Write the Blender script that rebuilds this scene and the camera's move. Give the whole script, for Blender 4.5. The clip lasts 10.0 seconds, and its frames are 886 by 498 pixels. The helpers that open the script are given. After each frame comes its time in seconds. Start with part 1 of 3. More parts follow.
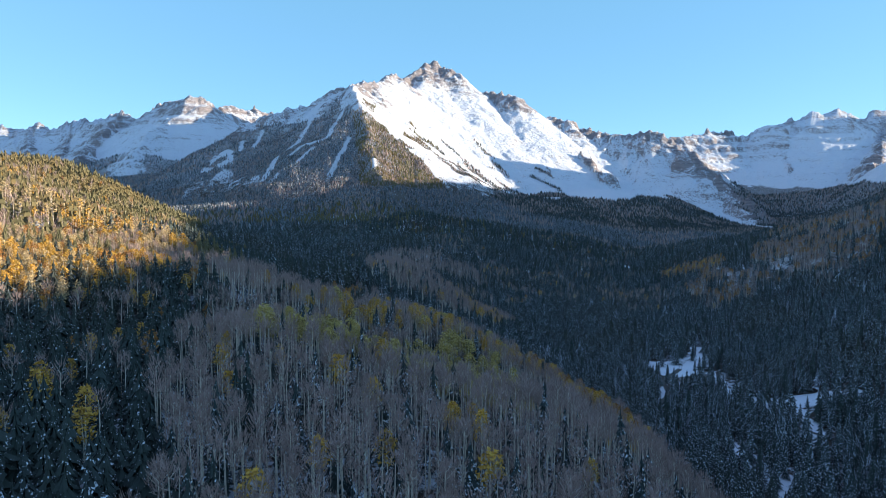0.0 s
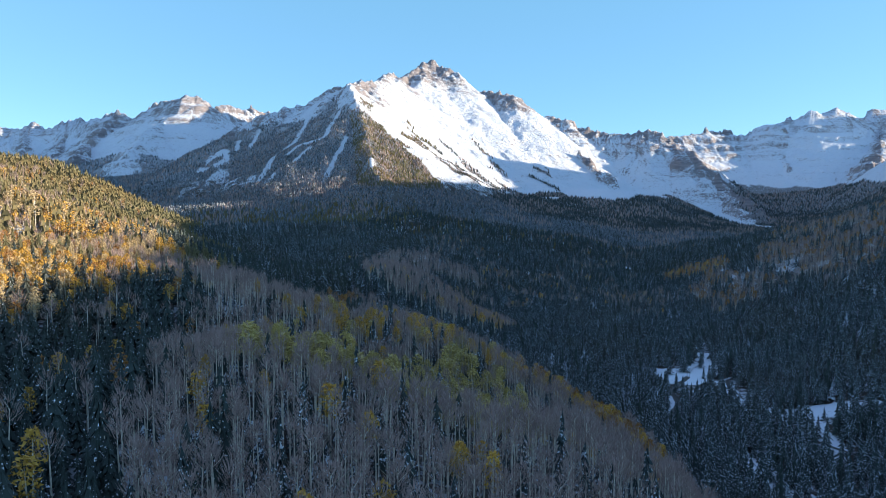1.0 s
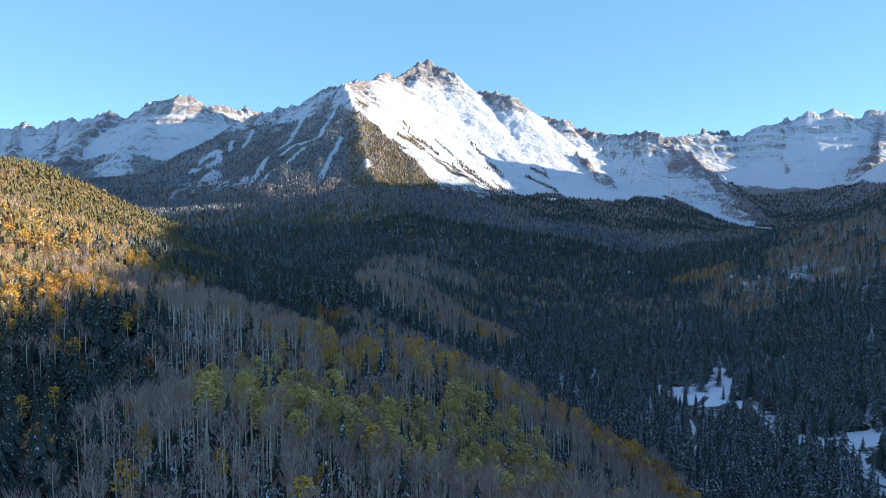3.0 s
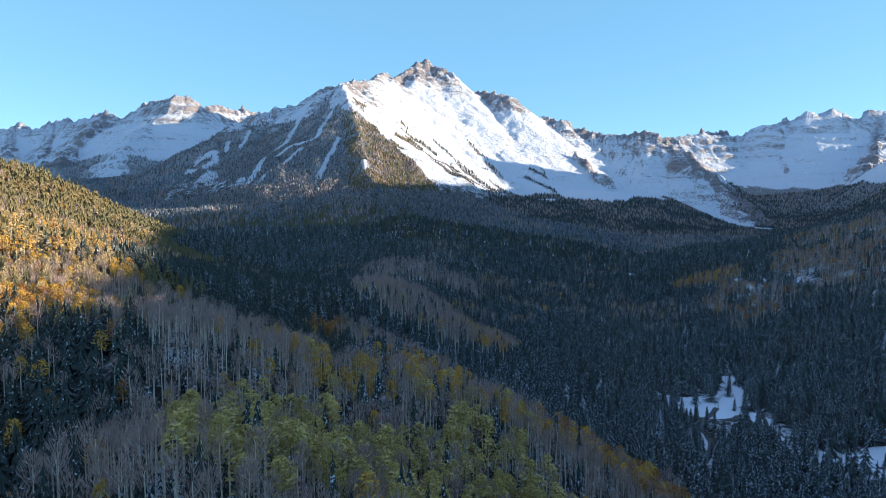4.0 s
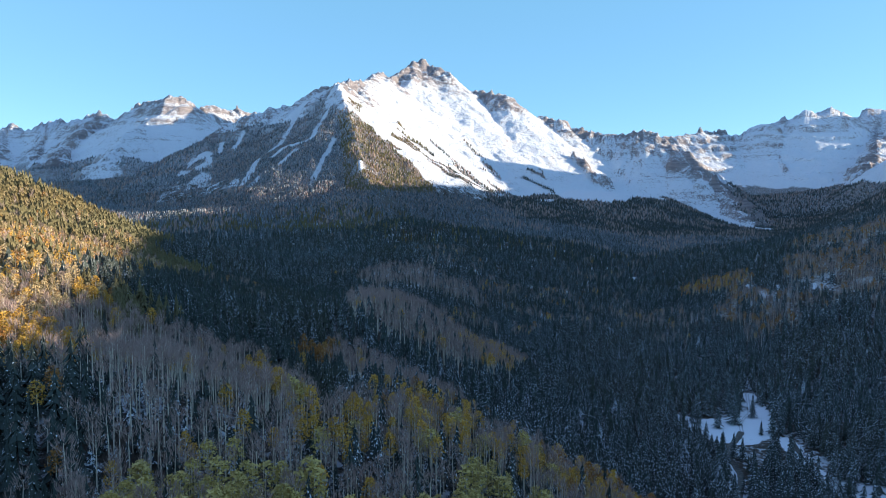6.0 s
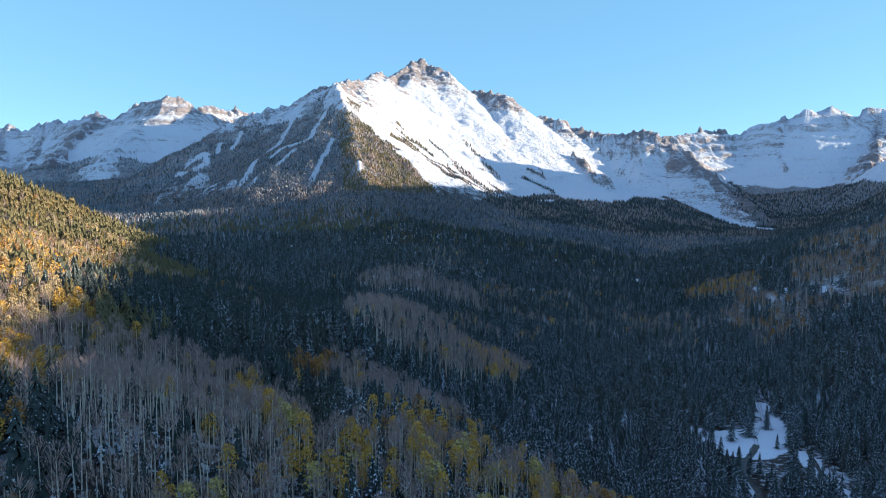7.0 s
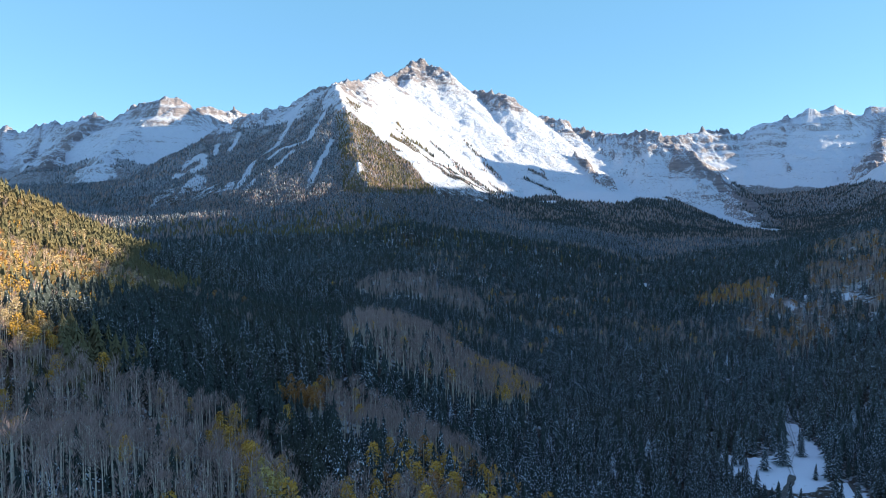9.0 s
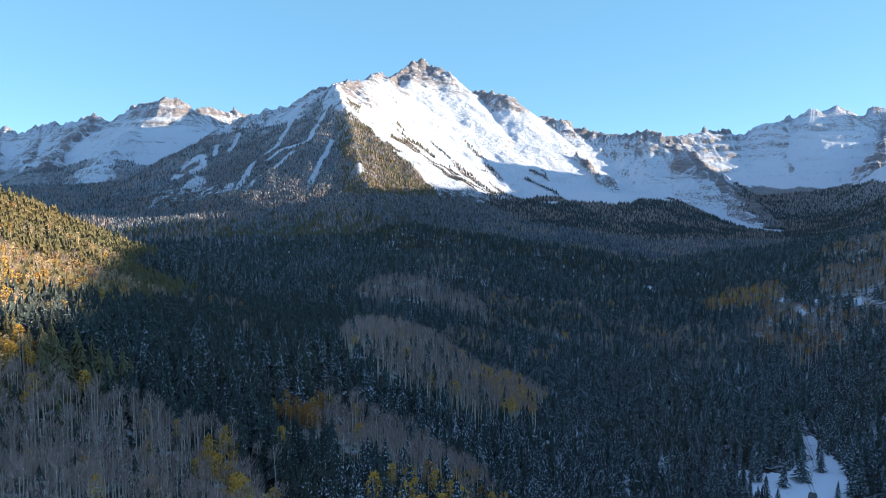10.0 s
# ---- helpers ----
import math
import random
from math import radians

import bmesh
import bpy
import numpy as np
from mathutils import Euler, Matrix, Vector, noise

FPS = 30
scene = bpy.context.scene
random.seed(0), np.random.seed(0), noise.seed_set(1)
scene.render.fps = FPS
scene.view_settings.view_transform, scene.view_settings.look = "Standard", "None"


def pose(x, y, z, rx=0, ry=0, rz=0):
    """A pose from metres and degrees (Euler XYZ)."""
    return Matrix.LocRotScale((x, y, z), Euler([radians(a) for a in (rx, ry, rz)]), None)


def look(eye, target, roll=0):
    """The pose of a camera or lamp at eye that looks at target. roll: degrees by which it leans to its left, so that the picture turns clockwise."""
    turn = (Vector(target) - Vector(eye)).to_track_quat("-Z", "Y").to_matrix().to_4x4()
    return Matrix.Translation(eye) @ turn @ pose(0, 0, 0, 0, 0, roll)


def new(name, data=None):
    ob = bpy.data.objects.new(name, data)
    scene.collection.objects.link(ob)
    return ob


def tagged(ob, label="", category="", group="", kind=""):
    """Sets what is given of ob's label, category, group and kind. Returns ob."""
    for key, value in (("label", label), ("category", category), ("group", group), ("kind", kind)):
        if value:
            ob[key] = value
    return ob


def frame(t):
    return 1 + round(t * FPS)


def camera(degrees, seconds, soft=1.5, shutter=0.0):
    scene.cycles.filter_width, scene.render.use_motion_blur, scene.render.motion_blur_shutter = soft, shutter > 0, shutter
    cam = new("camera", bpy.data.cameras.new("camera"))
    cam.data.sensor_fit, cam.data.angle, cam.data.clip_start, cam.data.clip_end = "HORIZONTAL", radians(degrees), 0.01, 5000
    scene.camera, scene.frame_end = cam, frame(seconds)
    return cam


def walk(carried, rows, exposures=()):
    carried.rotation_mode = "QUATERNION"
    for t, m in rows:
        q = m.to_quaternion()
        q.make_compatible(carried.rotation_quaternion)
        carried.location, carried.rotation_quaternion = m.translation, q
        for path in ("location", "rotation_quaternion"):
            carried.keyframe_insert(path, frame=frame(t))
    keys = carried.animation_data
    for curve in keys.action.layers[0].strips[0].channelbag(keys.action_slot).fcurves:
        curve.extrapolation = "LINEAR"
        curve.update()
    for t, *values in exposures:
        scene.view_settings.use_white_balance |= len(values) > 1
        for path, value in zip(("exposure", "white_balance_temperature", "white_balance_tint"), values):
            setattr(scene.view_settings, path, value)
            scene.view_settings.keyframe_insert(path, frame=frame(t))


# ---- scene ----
# ---- camera ----
cam = camera(70.0, 10.0, soft=0.35)
PATH = [
    (0.0, pose(0.00, 0.00, 0.00, 86.633, -0.280, 0.793)),
    (1.0, pose(-1.77, 18.52, 2.41, 86.582, -0.220, 0.583)),
    (2.0, pose(-3.47, 36.87, 5.01, 86.584, -0.220, 0.389)),
    (3.0, pose(-5.11, 55.05, 7.77, 86.600, -0.220, 0.196)),
    (4.0, pose(-6.71, 73.03, 10.63, 86.611, -0.180, 0.007)),
    (5.0, pose(-8.29, 90.80, 13.54, 86.608, -0.090, -0.164)),
    (6.0, pose(-9.87, 108.35, 16.47, 86.596, 0.020, -0.298)),
    (7.0, pose(-11.47, 125.66, 19.36, 86.584, 0.140, -0.380)),
    (8.0, pose(-13.10, 142.71, 22.17, 86.582, 0.240, -0.404)),
    (9.0, pose(-14.79, 159.50, 24.84, 86.597, 0.300, -0.380)),
    (10.0, pose(-16.56, 176.00, 27.33, 86.631, 0.320, -0.342)),
]
walk(cam, PATH, [(0.0, 1.23, 6080, 8.0), (10.0, 1.23, 6080, 8.0)])

# ---- light ----
SUN_AZIMUTH, SUN_HEIGHT = radians(93), radians(10.5)
world = bpy.data.worlds.new("sky")
world.use_nodes = True
scene.world = world
sky = world.node_tree.nodes.new("ShaderNodeTexSky")
sky.sky_type, sky.sun_disc = "NISHITA", False
sky.sun_elevation, sky.sun_rotation = SUN_HEIGHT, SUN_AZIMUTH
sky.altitude, sky.air_density, sky.dust_density, sky.ozone_density = 3200, 0.82, 1.2, 1.4
background = world.node_tree.nodes["Background"]
background.inputs["Strength"].default_value = 0.15
# a clear autumn sky: the physical sky evened out by a thin veil, deeper blue overhead and paler where the sky is bright
depth = world.node_tree.nodes.new("ShaderNodeMapRange")
depth.inputs["From Min"].default_value, depth.inputs["From Max"].default_value = 0.55, 1.15
world.node_tree.links.new(sky.outputs["Color"], depth.inputs["Value"])
tone = world.node_tree.nodes.new("ShaderNodeMixRGB")
tone.inputs["Color1"].default_value, tone.inputs["Color2"].default_value = (0.84, 1.15, 2.20, 1.0), (0.74, 1.78, 2.54, 1.0)
world.node_tree.links.new(depth.outputs["Result"], tone.inputs["Fac"])
veil = world.node_tree.nodes.new("ShaderNodeMixRGB")
veil.inputs["Fac"].default_value = 0.60
world.node_tree.links.new(tone.outputs["Color"], veil.inputs["Color2"])
world.node_tree.links.new(sky.outputs["Color"], veil.inputs["Color1"])
world.node_tree.links.new(veil.outputs["Color"], background.inputs["Color"])
sun = new("sun", bpy.data.lights.new("sun", "SUN"))
sun.data.energy, sun.data.angle, sun.data.color = 4.0, radians(0.5), (1.0, 0.83, 0.62)
SUN_WAY = Vector((math.sin(SUN_AZIMUTH) * math.cos(SUN_HEIGHT), math.cos(SUN_AZIMUTH) * math.cos(SUN_HEIGHT), math.sin(SUN_HEIGHT)))
sun.matrix_world = look(SUN_WAY * 1000, (0, 0, 0))

# ---- materials ----


class Nodes:
    """A small builder of node materials."""

    def __init__(self, name, rough=0.9):
        self.mat = bpy.data.materials.new(name)
        self.mat.use_nodes = True
        self.tree = self.mat.node_tree
        self.bsdf = self.tree.nodes["Principled BSDF"]
        self.bsdf.inputs["Roughness"].default_value = rough
        self.bsdf.inputs["Specular IOR Level"].default_value = 0.25

    def node(self, kind, **links):
        n = self.tree.nodes.new(kind)
        for key, value in links.items():
            self.put(value, n.inputs[key.replace("_", " ")])
        return n

    def put(self, value, socket):
        if isinstance(value, bpy.types.NodeSocket):
            self.tree.links.new(value, socket)
        else:
            socket.default_value = value

    def math(self, how, a, b=0.0, c=0.0):
        n = self.tree.nodes.new("ShaderNodeMath")
        n.operation = how
        for k, v in enumerate((a, b, c)):
            self.put(v, n.inputs[k])
        return n.outputs[0]

    def place(self):
        return self.tree.nodes.new("ShaderNodeNewGeometry").outputs["Position"]

    def normal_z(self):
        n = self.tree.nodes.new("ShaderNodeSeparateXYZ")
        self.put(self.tree.nodes.new("ShaderNodeNewGeometry").outputs["Normal"], n.inputs[0])
        return n.outputs["Z"]

    def height(self):
        n = self.tree.nodes.new("ShaderNodeSeparateXYZ")
        self.put(self.place(), n.inputs[0])
        return n.outputs["Z"]

    def noise(self, scale, detail=4.0, rough=0.55, where=None, stretch=None):
        n = self.tree.nodes.new("ShaderNodeTexNoise")
        n.inputs["Scale"].default_value, n.inputs["Detail"].default_value = scale, detail
        n.inputs["Roughness"].default_value = rough
        where = where or self.place()
        if stretch:
            m = self.tree.nodes.new("ShaderNodeMapping")
            m.inputs["Scale"].default_value = stretch
            self.put(where, m.inputs["Vector"])
            where = m.outputs[0]
        self.put(where, n.inputs["Vector"])
        return n.outputs["Fac"]

    def step(self, value, low, high):
        n = self.tree.nodes.new("ShaderNodeMapRange")
        n.interpolation_type = "SMOOTHSTEP"
        self.put(value, n.inputs["Value"])
        self.put(low, n.inputs["From Min"])
        self.put(high, n.inputs["From Max"])
        return n.outputs["Result"]

    def mix(self, fac, a, b):
        n = self.tree.nodes.new("ShaderNodeMix")
        n.data_type = "RGBA"
        self.put(fac, n.inputs[0])
        ia, ib = [k for k in n.inputs if k.type == "RGBA"]
        for v, k in ((a, ia), (b, ib)):
            self.put((*v, 1.0) if isinstance(v, tuple) else v, k)
        return next(k for k in n.outputs if k.type == "RGBA")

    def done(self, colour, bump=None, strength=0.4, distance=1.0):
        self.put((*colour, 1.0) if isinstance(colour, tuple) else colour, self.bsdf.inputs["Base Color"])
        if bump is not None:
            n = self.node("ShaderNodeBump", Height=bump)
            n.inputs["Strength"].default_value, n.inputs["Distance"].default_value = strength, distance
            self.put(n.outputs[0], self.bsdf.inputs["Normal"])
        return self.mat


def island_of(n):
    return n.tree.nodes.new("ShaderNodeNewGeometry").outputs["Random Per Island"]


def snow_colour(n):
    return n.mix(n.noise(0.06, 3), (0.70, 0.73, 0.78), (0.80, 0.82, 0.85))


def ground_material():
    n = Nodes("snowy_ground", 0.8)
    litter = n.mix(n.noise(0.8, 5), (0.05, 0.04, 0.032), (0.14, 0.11, 0.085))
    patch = n.math("ADD", n.math("MULTIPLY", n.noise(0.03, 4), 0.45), n.math("MULTIPLY", n.noise(0.35, 5, 0.65), 0.55))
    snow = snow_colour(n)
    rocky, fall = n.tree.nodes.new("ShaderNodeAttribute"), n.tree.nodes.new("ShaderNodeAttribute")
    rocky.attribute_name, fall.attribute_name = "rockiness", "fall_line"
    ribs = n.noise(1.0, 7, 0.66, where=fall.outputs["Vector"], stretch=(0.045, 0.010, 0.004))
    beds = n.noise(1.0, 6, 0.62, where=fall.outputs["Vector"], stretch=(0.004, 0.004, 0.075))
    ragged = n.noise(0.05, 9, 0.72)
    bare = n.math("ADD", n.math("MULTIPLY", n.math("MINIMUM", rocky.outputs["Fac"], 2.0), 0.34), n.math("MULTIPLY", n.math("SUBTRACT", 0.72, n.normal_z()), 0.6))
    for part, weight in ((ribs, 1.1), (beds, 0.4), (ragged, 0.7), (n.noise(0.13, 6, 0.72), 1.7)):
        bare = n.math("ADD", bare, n.math("MULTIPLY", n.math("SUBTRACT", part, 0.5), weight))
    steep = n.math("SUBTRACT", 1.0, n.step(bare, 0.23, 0.31))
    strata = n.noise(0.03, 7, 0.65, stretch=(0.25, 0.25, 3.0))
    rock = n.mix(n.step(strata, 0.35, 0.65), (0.20, 0.175, 0.178), (0.37, 0.32, 0.31))
    rock = n.mix(n.step(n.noise(0.006, 3), 0.52, 0.72), rock, (0.35, 0.29, 0.265))
    y = n.tree.nodes.new("ShaderNodeSeparateXYZ")
    n.put(n.place(), y.inputs[0])
    high = n.math("MAXIMUM", n.step(n.height(), 70.0, 200.0), n.step(y.outputs["Y"], 2300.0, 2900.0))
    floor_cover = n.step(n.math("ADD", patch, n.math("MULTIPLY", high, 0.4)), 0.50, 0.58)
    colour = n.mix(floor_cover, litter, snow)
    woods = n.tree.nodes.new("ShaderNodeAttribute")
    woods.attribute_name = "brush"
    # thicket tones lightened to carry the pallor of distance haze
    thicket = n.mix(n.noise(0.3, 4, 0.65), (0.10, 0.093, 0.088), (0.23, 0.20, 0.175))
    colour = n.mix(n.math("MULTIPLY", woods.outputs["Fac"], n.step(n.noise(0.22, 6, 0.75), 0.36, 0.50)), colour, thicket)
    colour = n.mix(n.math("MULTIPLY", n.math("SUBTRACT", 1.0, steep), high), colour, rock)
    bump = n.math("ADD", n.noise(0.05, 9, 0.68), n.math("MULTIPLY", n.noise(0.6, 4), 0.06))
    bump = n.math("ADD", bump, n.math("MULTIPLY", n.noise(0.02, 5, 0.6, stretch=(1.0, 0.35, 0.35)), 0.6))
    return n.done(colour, bump, 0.9, 16.0)


def clearing_material():
    n = Nodes("clearing_snow", 0.75)
    worn = n.step(n.math("ADD", n.math("MULTIPLY", n.noise(0.12, 3), 0.5), n.math("MULTIPLY", n.noise(0.9, 5, 0.65), 0.5)), 0.60, 0.68)
    return n.done(n.mix(worn, snow_colour(n), (0.16, 0.13, 0.10)), n.noise(0.5, 5), 0.4, 0.6)


def track_material():
    n = Nodes("wet_track", 0.5)
    return n.done(n.mix(n.step(n.noise(0.7, 5, 0.6), 0.4, 0.65), (0.035, 0.03, 0.027), (0.13, 0.11, 0.095)), n.noise(2.0, 4), 0.3, 0.3)


def snow_speckle(n, low, high, scale=1.5):
    """Snow caught on what faces up, in clumps."""
    up = n.step(n.normal_z(), -0.1, 0.35)
    return n.math("MULTIPLY", up, n.step(n.noise(scale, 3, 0.6), low, high))


def spruce_material(name, tone, low=0.55, high=0.62):
    n = Nodes(name, 0.85)
    green = n.mix(n.noise(0.05, 3), tone, tuple(1.9 * c for c in tone))
    green = n.mix(n.step(n.noise(0.011, 2), 0.4, 0.7), green, (tone[0] * 1.7, tone[1] * 1.4, tone[2] * 1.2))
    return n.done(n.mix(snow_speckle(n, low, high), green, (0.8, 0.84, 0.9)))


def leaf_material(name, a, b):
    n = Nodes(name, 0.7)
    n.bsdf.inputs["Transmission Weight"].default_value = 0.0
    return n.done(n.mix(n.step(n.noise(0.12, 3), 0.35, 0.65), n.mix(island_of(n), a, b), tuple(0.75 * c for c in b)))


def bark_material(name, a, b):
    n = Nodes(name, 0.8)
    mark = n.step(n.noise(2.5, 3, 0.6, stretch=(1, 1, 0.8)), 0.58, 0.68)
    return n.done(n.mix(mark, a, b))


GROUND = ground_material()
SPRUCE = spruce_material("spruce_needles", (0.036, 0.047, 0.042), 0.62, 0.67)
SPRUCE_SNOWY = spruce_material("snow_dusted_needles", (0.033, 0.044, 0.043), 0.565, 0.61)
# frost, plus a pale bluish lightening that stands in for distance haze
SPRUCE_FROST_HAZE = spruce_material("frost_and_haze_needles", (0.036, 0.042, 0.048), 0.49, 0.55)
# snowless needles; the low sun's warmth and brightness are put into the colour
SPRUCE_SUNLIT = spruce_material("sunlit_bare_needles", (0.105, 0.093, 0.046), 0.68, 0.76)
CLEARING, TRACK = clearing_material(), track_material()
BARK_WHITE = bark_material("aspen_bark", (0.76, 0.67, 0.54), (0.22, 0.18, 0.145))
BARK_DARK = bark_material("spruce_bark", (0.10, 0.075, 0.06), (0.05, 0.04, 0.035))
TWIG = leaf_material("bare_twigs", (0.36, 0.255, 0.22), (0.50, 0.362, 0.315))
LEAF_GREEN = leaf_material("lime_leaves", (0.50, 0.38, 0.11), (0.62, 0.47, 0.16))
LEAF_GOLD = leaf_material("golden_leaves", (0.60, 0.31, 0.045), (0.70, 0.42, 0.08))
LEAF_RUST = leaf_material("rust_leaves", (0.36, 0.16, 0.04), (0.45, 0.22, 0.06))
# sparse leaves whose cream stands in for sun on bare crowns
LEAF_SUNLIT = leaf_material("sunlit_cream_leaves", (0.52, 0.37, 0.17), (0.66, 0.50, 0.27))
MATERIALS = [GROUND, SPRUCE, SPRUCE_SNOWY, BARK_WHITE, BARK_DARK, TWIG, LEAF_GREEN, LEAF_GOLD, LEAF_RUST, SPRUCE_FROST_HAZE, CLEARING, TRACK, SPRUCE_SUNLIT, LEAF_SUNLIT]
M_GROUND, M_SPRUCE, M_SNOWY, M_WHITE, M_DARK, M_TWIG, M_GREEN, M_GOLD, M_RUST, M_FROST_HAZE, M_CLEARING, M_TRACK, M_SUNLIT_SPRUCE, M_SUNLIT_LEAF = range(14)

# ---- the lie of the land ----


def lattice(ix, iy, seed):
    h = (ix.astype(np.int64) * 374761393 + iy.astype(np.int64) * 668265263 + seed * 974711) & 0x7FFFFFFF
    h = ((h ^ (h >> 13)) * 1274126177) & 0x7FFFFFFF
    return ((h ^ (h >> 16)) & 0xFFFF) / 65535.0


def value_noise(x, y, seed=0):
    """Smooth noise from 0 to 1 with cells of one unit."""
    ix, iy = np.floor(x), np.floor(y)
    u, v = x - ix, y - iy
    u, v = u * u * u * (u * (u * 6 - 15) + 10), v * v * v * (v * (v * 6 - 15) + 10)
    ix, iy = ix.astype(np.int64), iy.astype(np.int64)
    low = lattice(ix, iy, seed) * (1 - u) + lattice(ix + 1, iy, seed) * u
    top = lattice(ix, iy + 1, seed) * (1 - u) + lattice(ix + 1, iy + 1, seed) * u
    return low * (1 - v) + top * v


def layered(x, y, octaves=5, seed=0, ridged=False):
    """Layers of noise, about -1 to 1; ridged: sharp crests."""
    total, size, gain = 0.0, 1.0, 0.0
    for k in range(octaves):
        v = 2 * value_noise(x, y, seed + 17 * k) - 1
        total = total + size * ((1 - 2 * np.abs(v)) if ridged else v)
        gain, size = gain + size, size * 0.52
        x, y = 1.63 * x + 1.27 * y + 5.3, 1.63 * y - 1.27 * x + 9.1
    return total / gain


# Valley and hill lines: stream, toes, slopes and crests, as x, y, z.
STREAM = [(260, -400, -124), (235, 100, -127), (215, 300, -128), (195, 450, -128), (195, 540, -128), (225, 700, -127), (300, 950, -122), (358, 1330, -116), (500, 1800, -100), (700, 2200, -78), (1000, 2600, -58), (1418, 3047, -50)]
SPUR_TOE = [(150, -200, -118), (125, 0, -121), (112, 200, -122), (105, 330, -122), (85, 450, -120), (85, 620, -126), (125, 780, -126), (230, 917, -130)]
SPUR_SLOPE = [(30, -100, -72), (18, 60, -70), (20, 215, -71), (34, 197, -82), (4, 300, -72), (8, 445, -96), (24, 588, -103)]
SPUR_CREST = [(-60, -200, -34), (-60, 20, -48), (-66, 112, -54), (-58, 200, -52), (-72, 258, -51), (-98, 285, -46), (-90, 345, -54), (-100, 392, -59)]
DRAW = [(-30, 400, -76), (-60, 440, -72), (-100, 480, -60), (-140, 470, -50)]
MIDDLE_CREST = [(-105, 565, -63), (-62, 545, -61), (-18, 600, -84), (10, 640, -104)]
LEFT_SLOPE = [(-115, 200, -55), (-141, 261, -45), (-196, 312, -36), (-186, 437, -32), (-252, 418, -26), (-304, 457, -4), (-267, 643, -42), (-376, 741, -28), (-273, 903, -72)]
LEFT_CREST = [(-420, 0, 50), (-480, 300, 52), (-560, 520, 60), (-607, 850, 62), (-590, 950, 58), (-535, 1000, 24), (-400, 990, -28), (-300, 1120, -62)]
VALLEY = [(-29, 1194, -66), (131, 1443, -72), (-61, 1500, -48), (-199, 1672, -28), (109, 1992, -14), (386, 2132, -42), (-432, 1851, -15), (-284, 1884, 50), (-643, 1891, 4), (-700, 1400, -90), (60, 850, -122)]
RIGHT_SLOPE = [(268, 603, -126), (327, 781, -108), (390, 700, -98), (438, 771, -76), (342, 930, -100), (569, 1155, -44), (720, 1100, 0), (700, 1600, -70), (874, 2231, -72)]
# ridge out of view, its heights set to throw shade across the valley
RIGHT_CREST = [(560, -290, 84), (660, 24, 100), (745, 239, 121), (848, 401, 162), (964, 587, 202), (1235, 898, 288), (1500, 1308, 385), (1880, 1754, 495), (2250, 2320, 528), (2650, 2869, 575)]
SHOULDER = [(-88, 1600, -14), (99, 1640, -40), (250, 1650, -62), (340, 1560, -80), (430, 1450, -102)]
HOLLOW = [(0, 1810, -38), (190, 1840, -58), (400, 1850, -80), (560, 1700, -98)]
RIGHT_BROW = [(430, 1180, -92), (585, 1290, -66), (740, 1410, -46), (860, 1440, -14), (960, 1450, 18)]
OUTSKIRTS = [(-1500, -900, 120), (-3000, 0, 250), (0, -2500, -60), (2600, -1500, 150), (-1500, 1500, -20), (-2200, 2600, 60), (-1450, 3050, 165), (790, 3108, 100), (1080, 3163, 75), (2000, 3200, 20), (0, 5600, 300), (-3500, 4200, 250), (3500, 4200, 250), (-800, 2400, 60), (2300, 300, 100), (2900, 1200, 170), (3800, 2300, 280), (1500, -300, 100), (1150, 1800, -30), (1400, 2150, -25), (1700, 2600, -5), (-760, 1180, -60), (-620, 1280, -85), (-450, 1220, -90), (-950, 1500, -70), (-1150, 1950, -20)]
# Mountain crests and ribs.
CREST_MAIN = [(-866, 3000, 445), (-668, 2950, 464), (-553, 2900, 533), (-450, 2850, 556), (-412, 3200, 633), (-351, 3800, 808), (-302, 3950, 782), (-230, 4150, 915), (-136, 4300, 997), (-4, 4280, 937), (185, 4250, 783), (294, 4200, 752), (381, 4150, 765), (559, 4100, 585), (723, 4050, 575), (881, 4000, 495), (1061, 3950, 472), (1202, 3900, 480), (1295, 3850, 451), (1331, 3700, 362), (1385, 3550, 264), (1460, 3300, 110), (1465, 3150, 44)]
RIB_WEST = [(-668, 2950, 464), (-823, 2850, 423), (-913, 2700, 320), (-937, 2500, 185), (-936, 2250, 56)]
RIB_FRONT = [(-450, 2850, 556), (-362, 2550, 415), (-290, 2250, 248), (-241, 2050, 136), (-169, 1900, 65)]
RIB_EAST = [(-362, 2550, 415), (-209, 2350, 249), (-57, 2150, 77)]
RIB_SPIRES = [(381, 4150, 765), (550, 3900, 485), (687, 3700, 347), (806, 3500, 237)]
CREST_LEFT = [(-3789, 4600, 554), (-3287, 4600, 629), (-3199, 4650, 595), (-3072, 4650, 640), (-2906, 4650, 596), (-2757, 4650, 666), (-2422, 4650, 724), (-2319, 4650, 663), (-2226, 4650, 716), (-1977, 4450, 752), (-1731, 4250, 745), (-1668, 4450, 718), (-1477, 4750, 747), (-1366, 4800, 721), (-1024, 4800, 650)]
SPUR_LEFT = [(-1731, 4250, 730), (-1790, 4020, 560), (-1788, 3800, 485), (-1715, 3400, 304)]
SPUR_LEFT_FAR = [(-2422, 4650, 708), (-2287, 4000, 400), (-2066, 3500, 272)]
# the last point, out of view, is raised to keep this range in shade
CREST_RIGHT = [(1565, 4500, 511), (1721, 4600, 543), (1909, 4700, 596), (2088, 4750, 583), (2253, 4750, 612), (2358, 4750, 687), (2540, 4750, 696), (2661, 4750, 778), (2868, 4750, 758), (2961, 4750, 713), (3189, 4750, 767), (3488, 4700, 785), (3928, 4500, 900)]
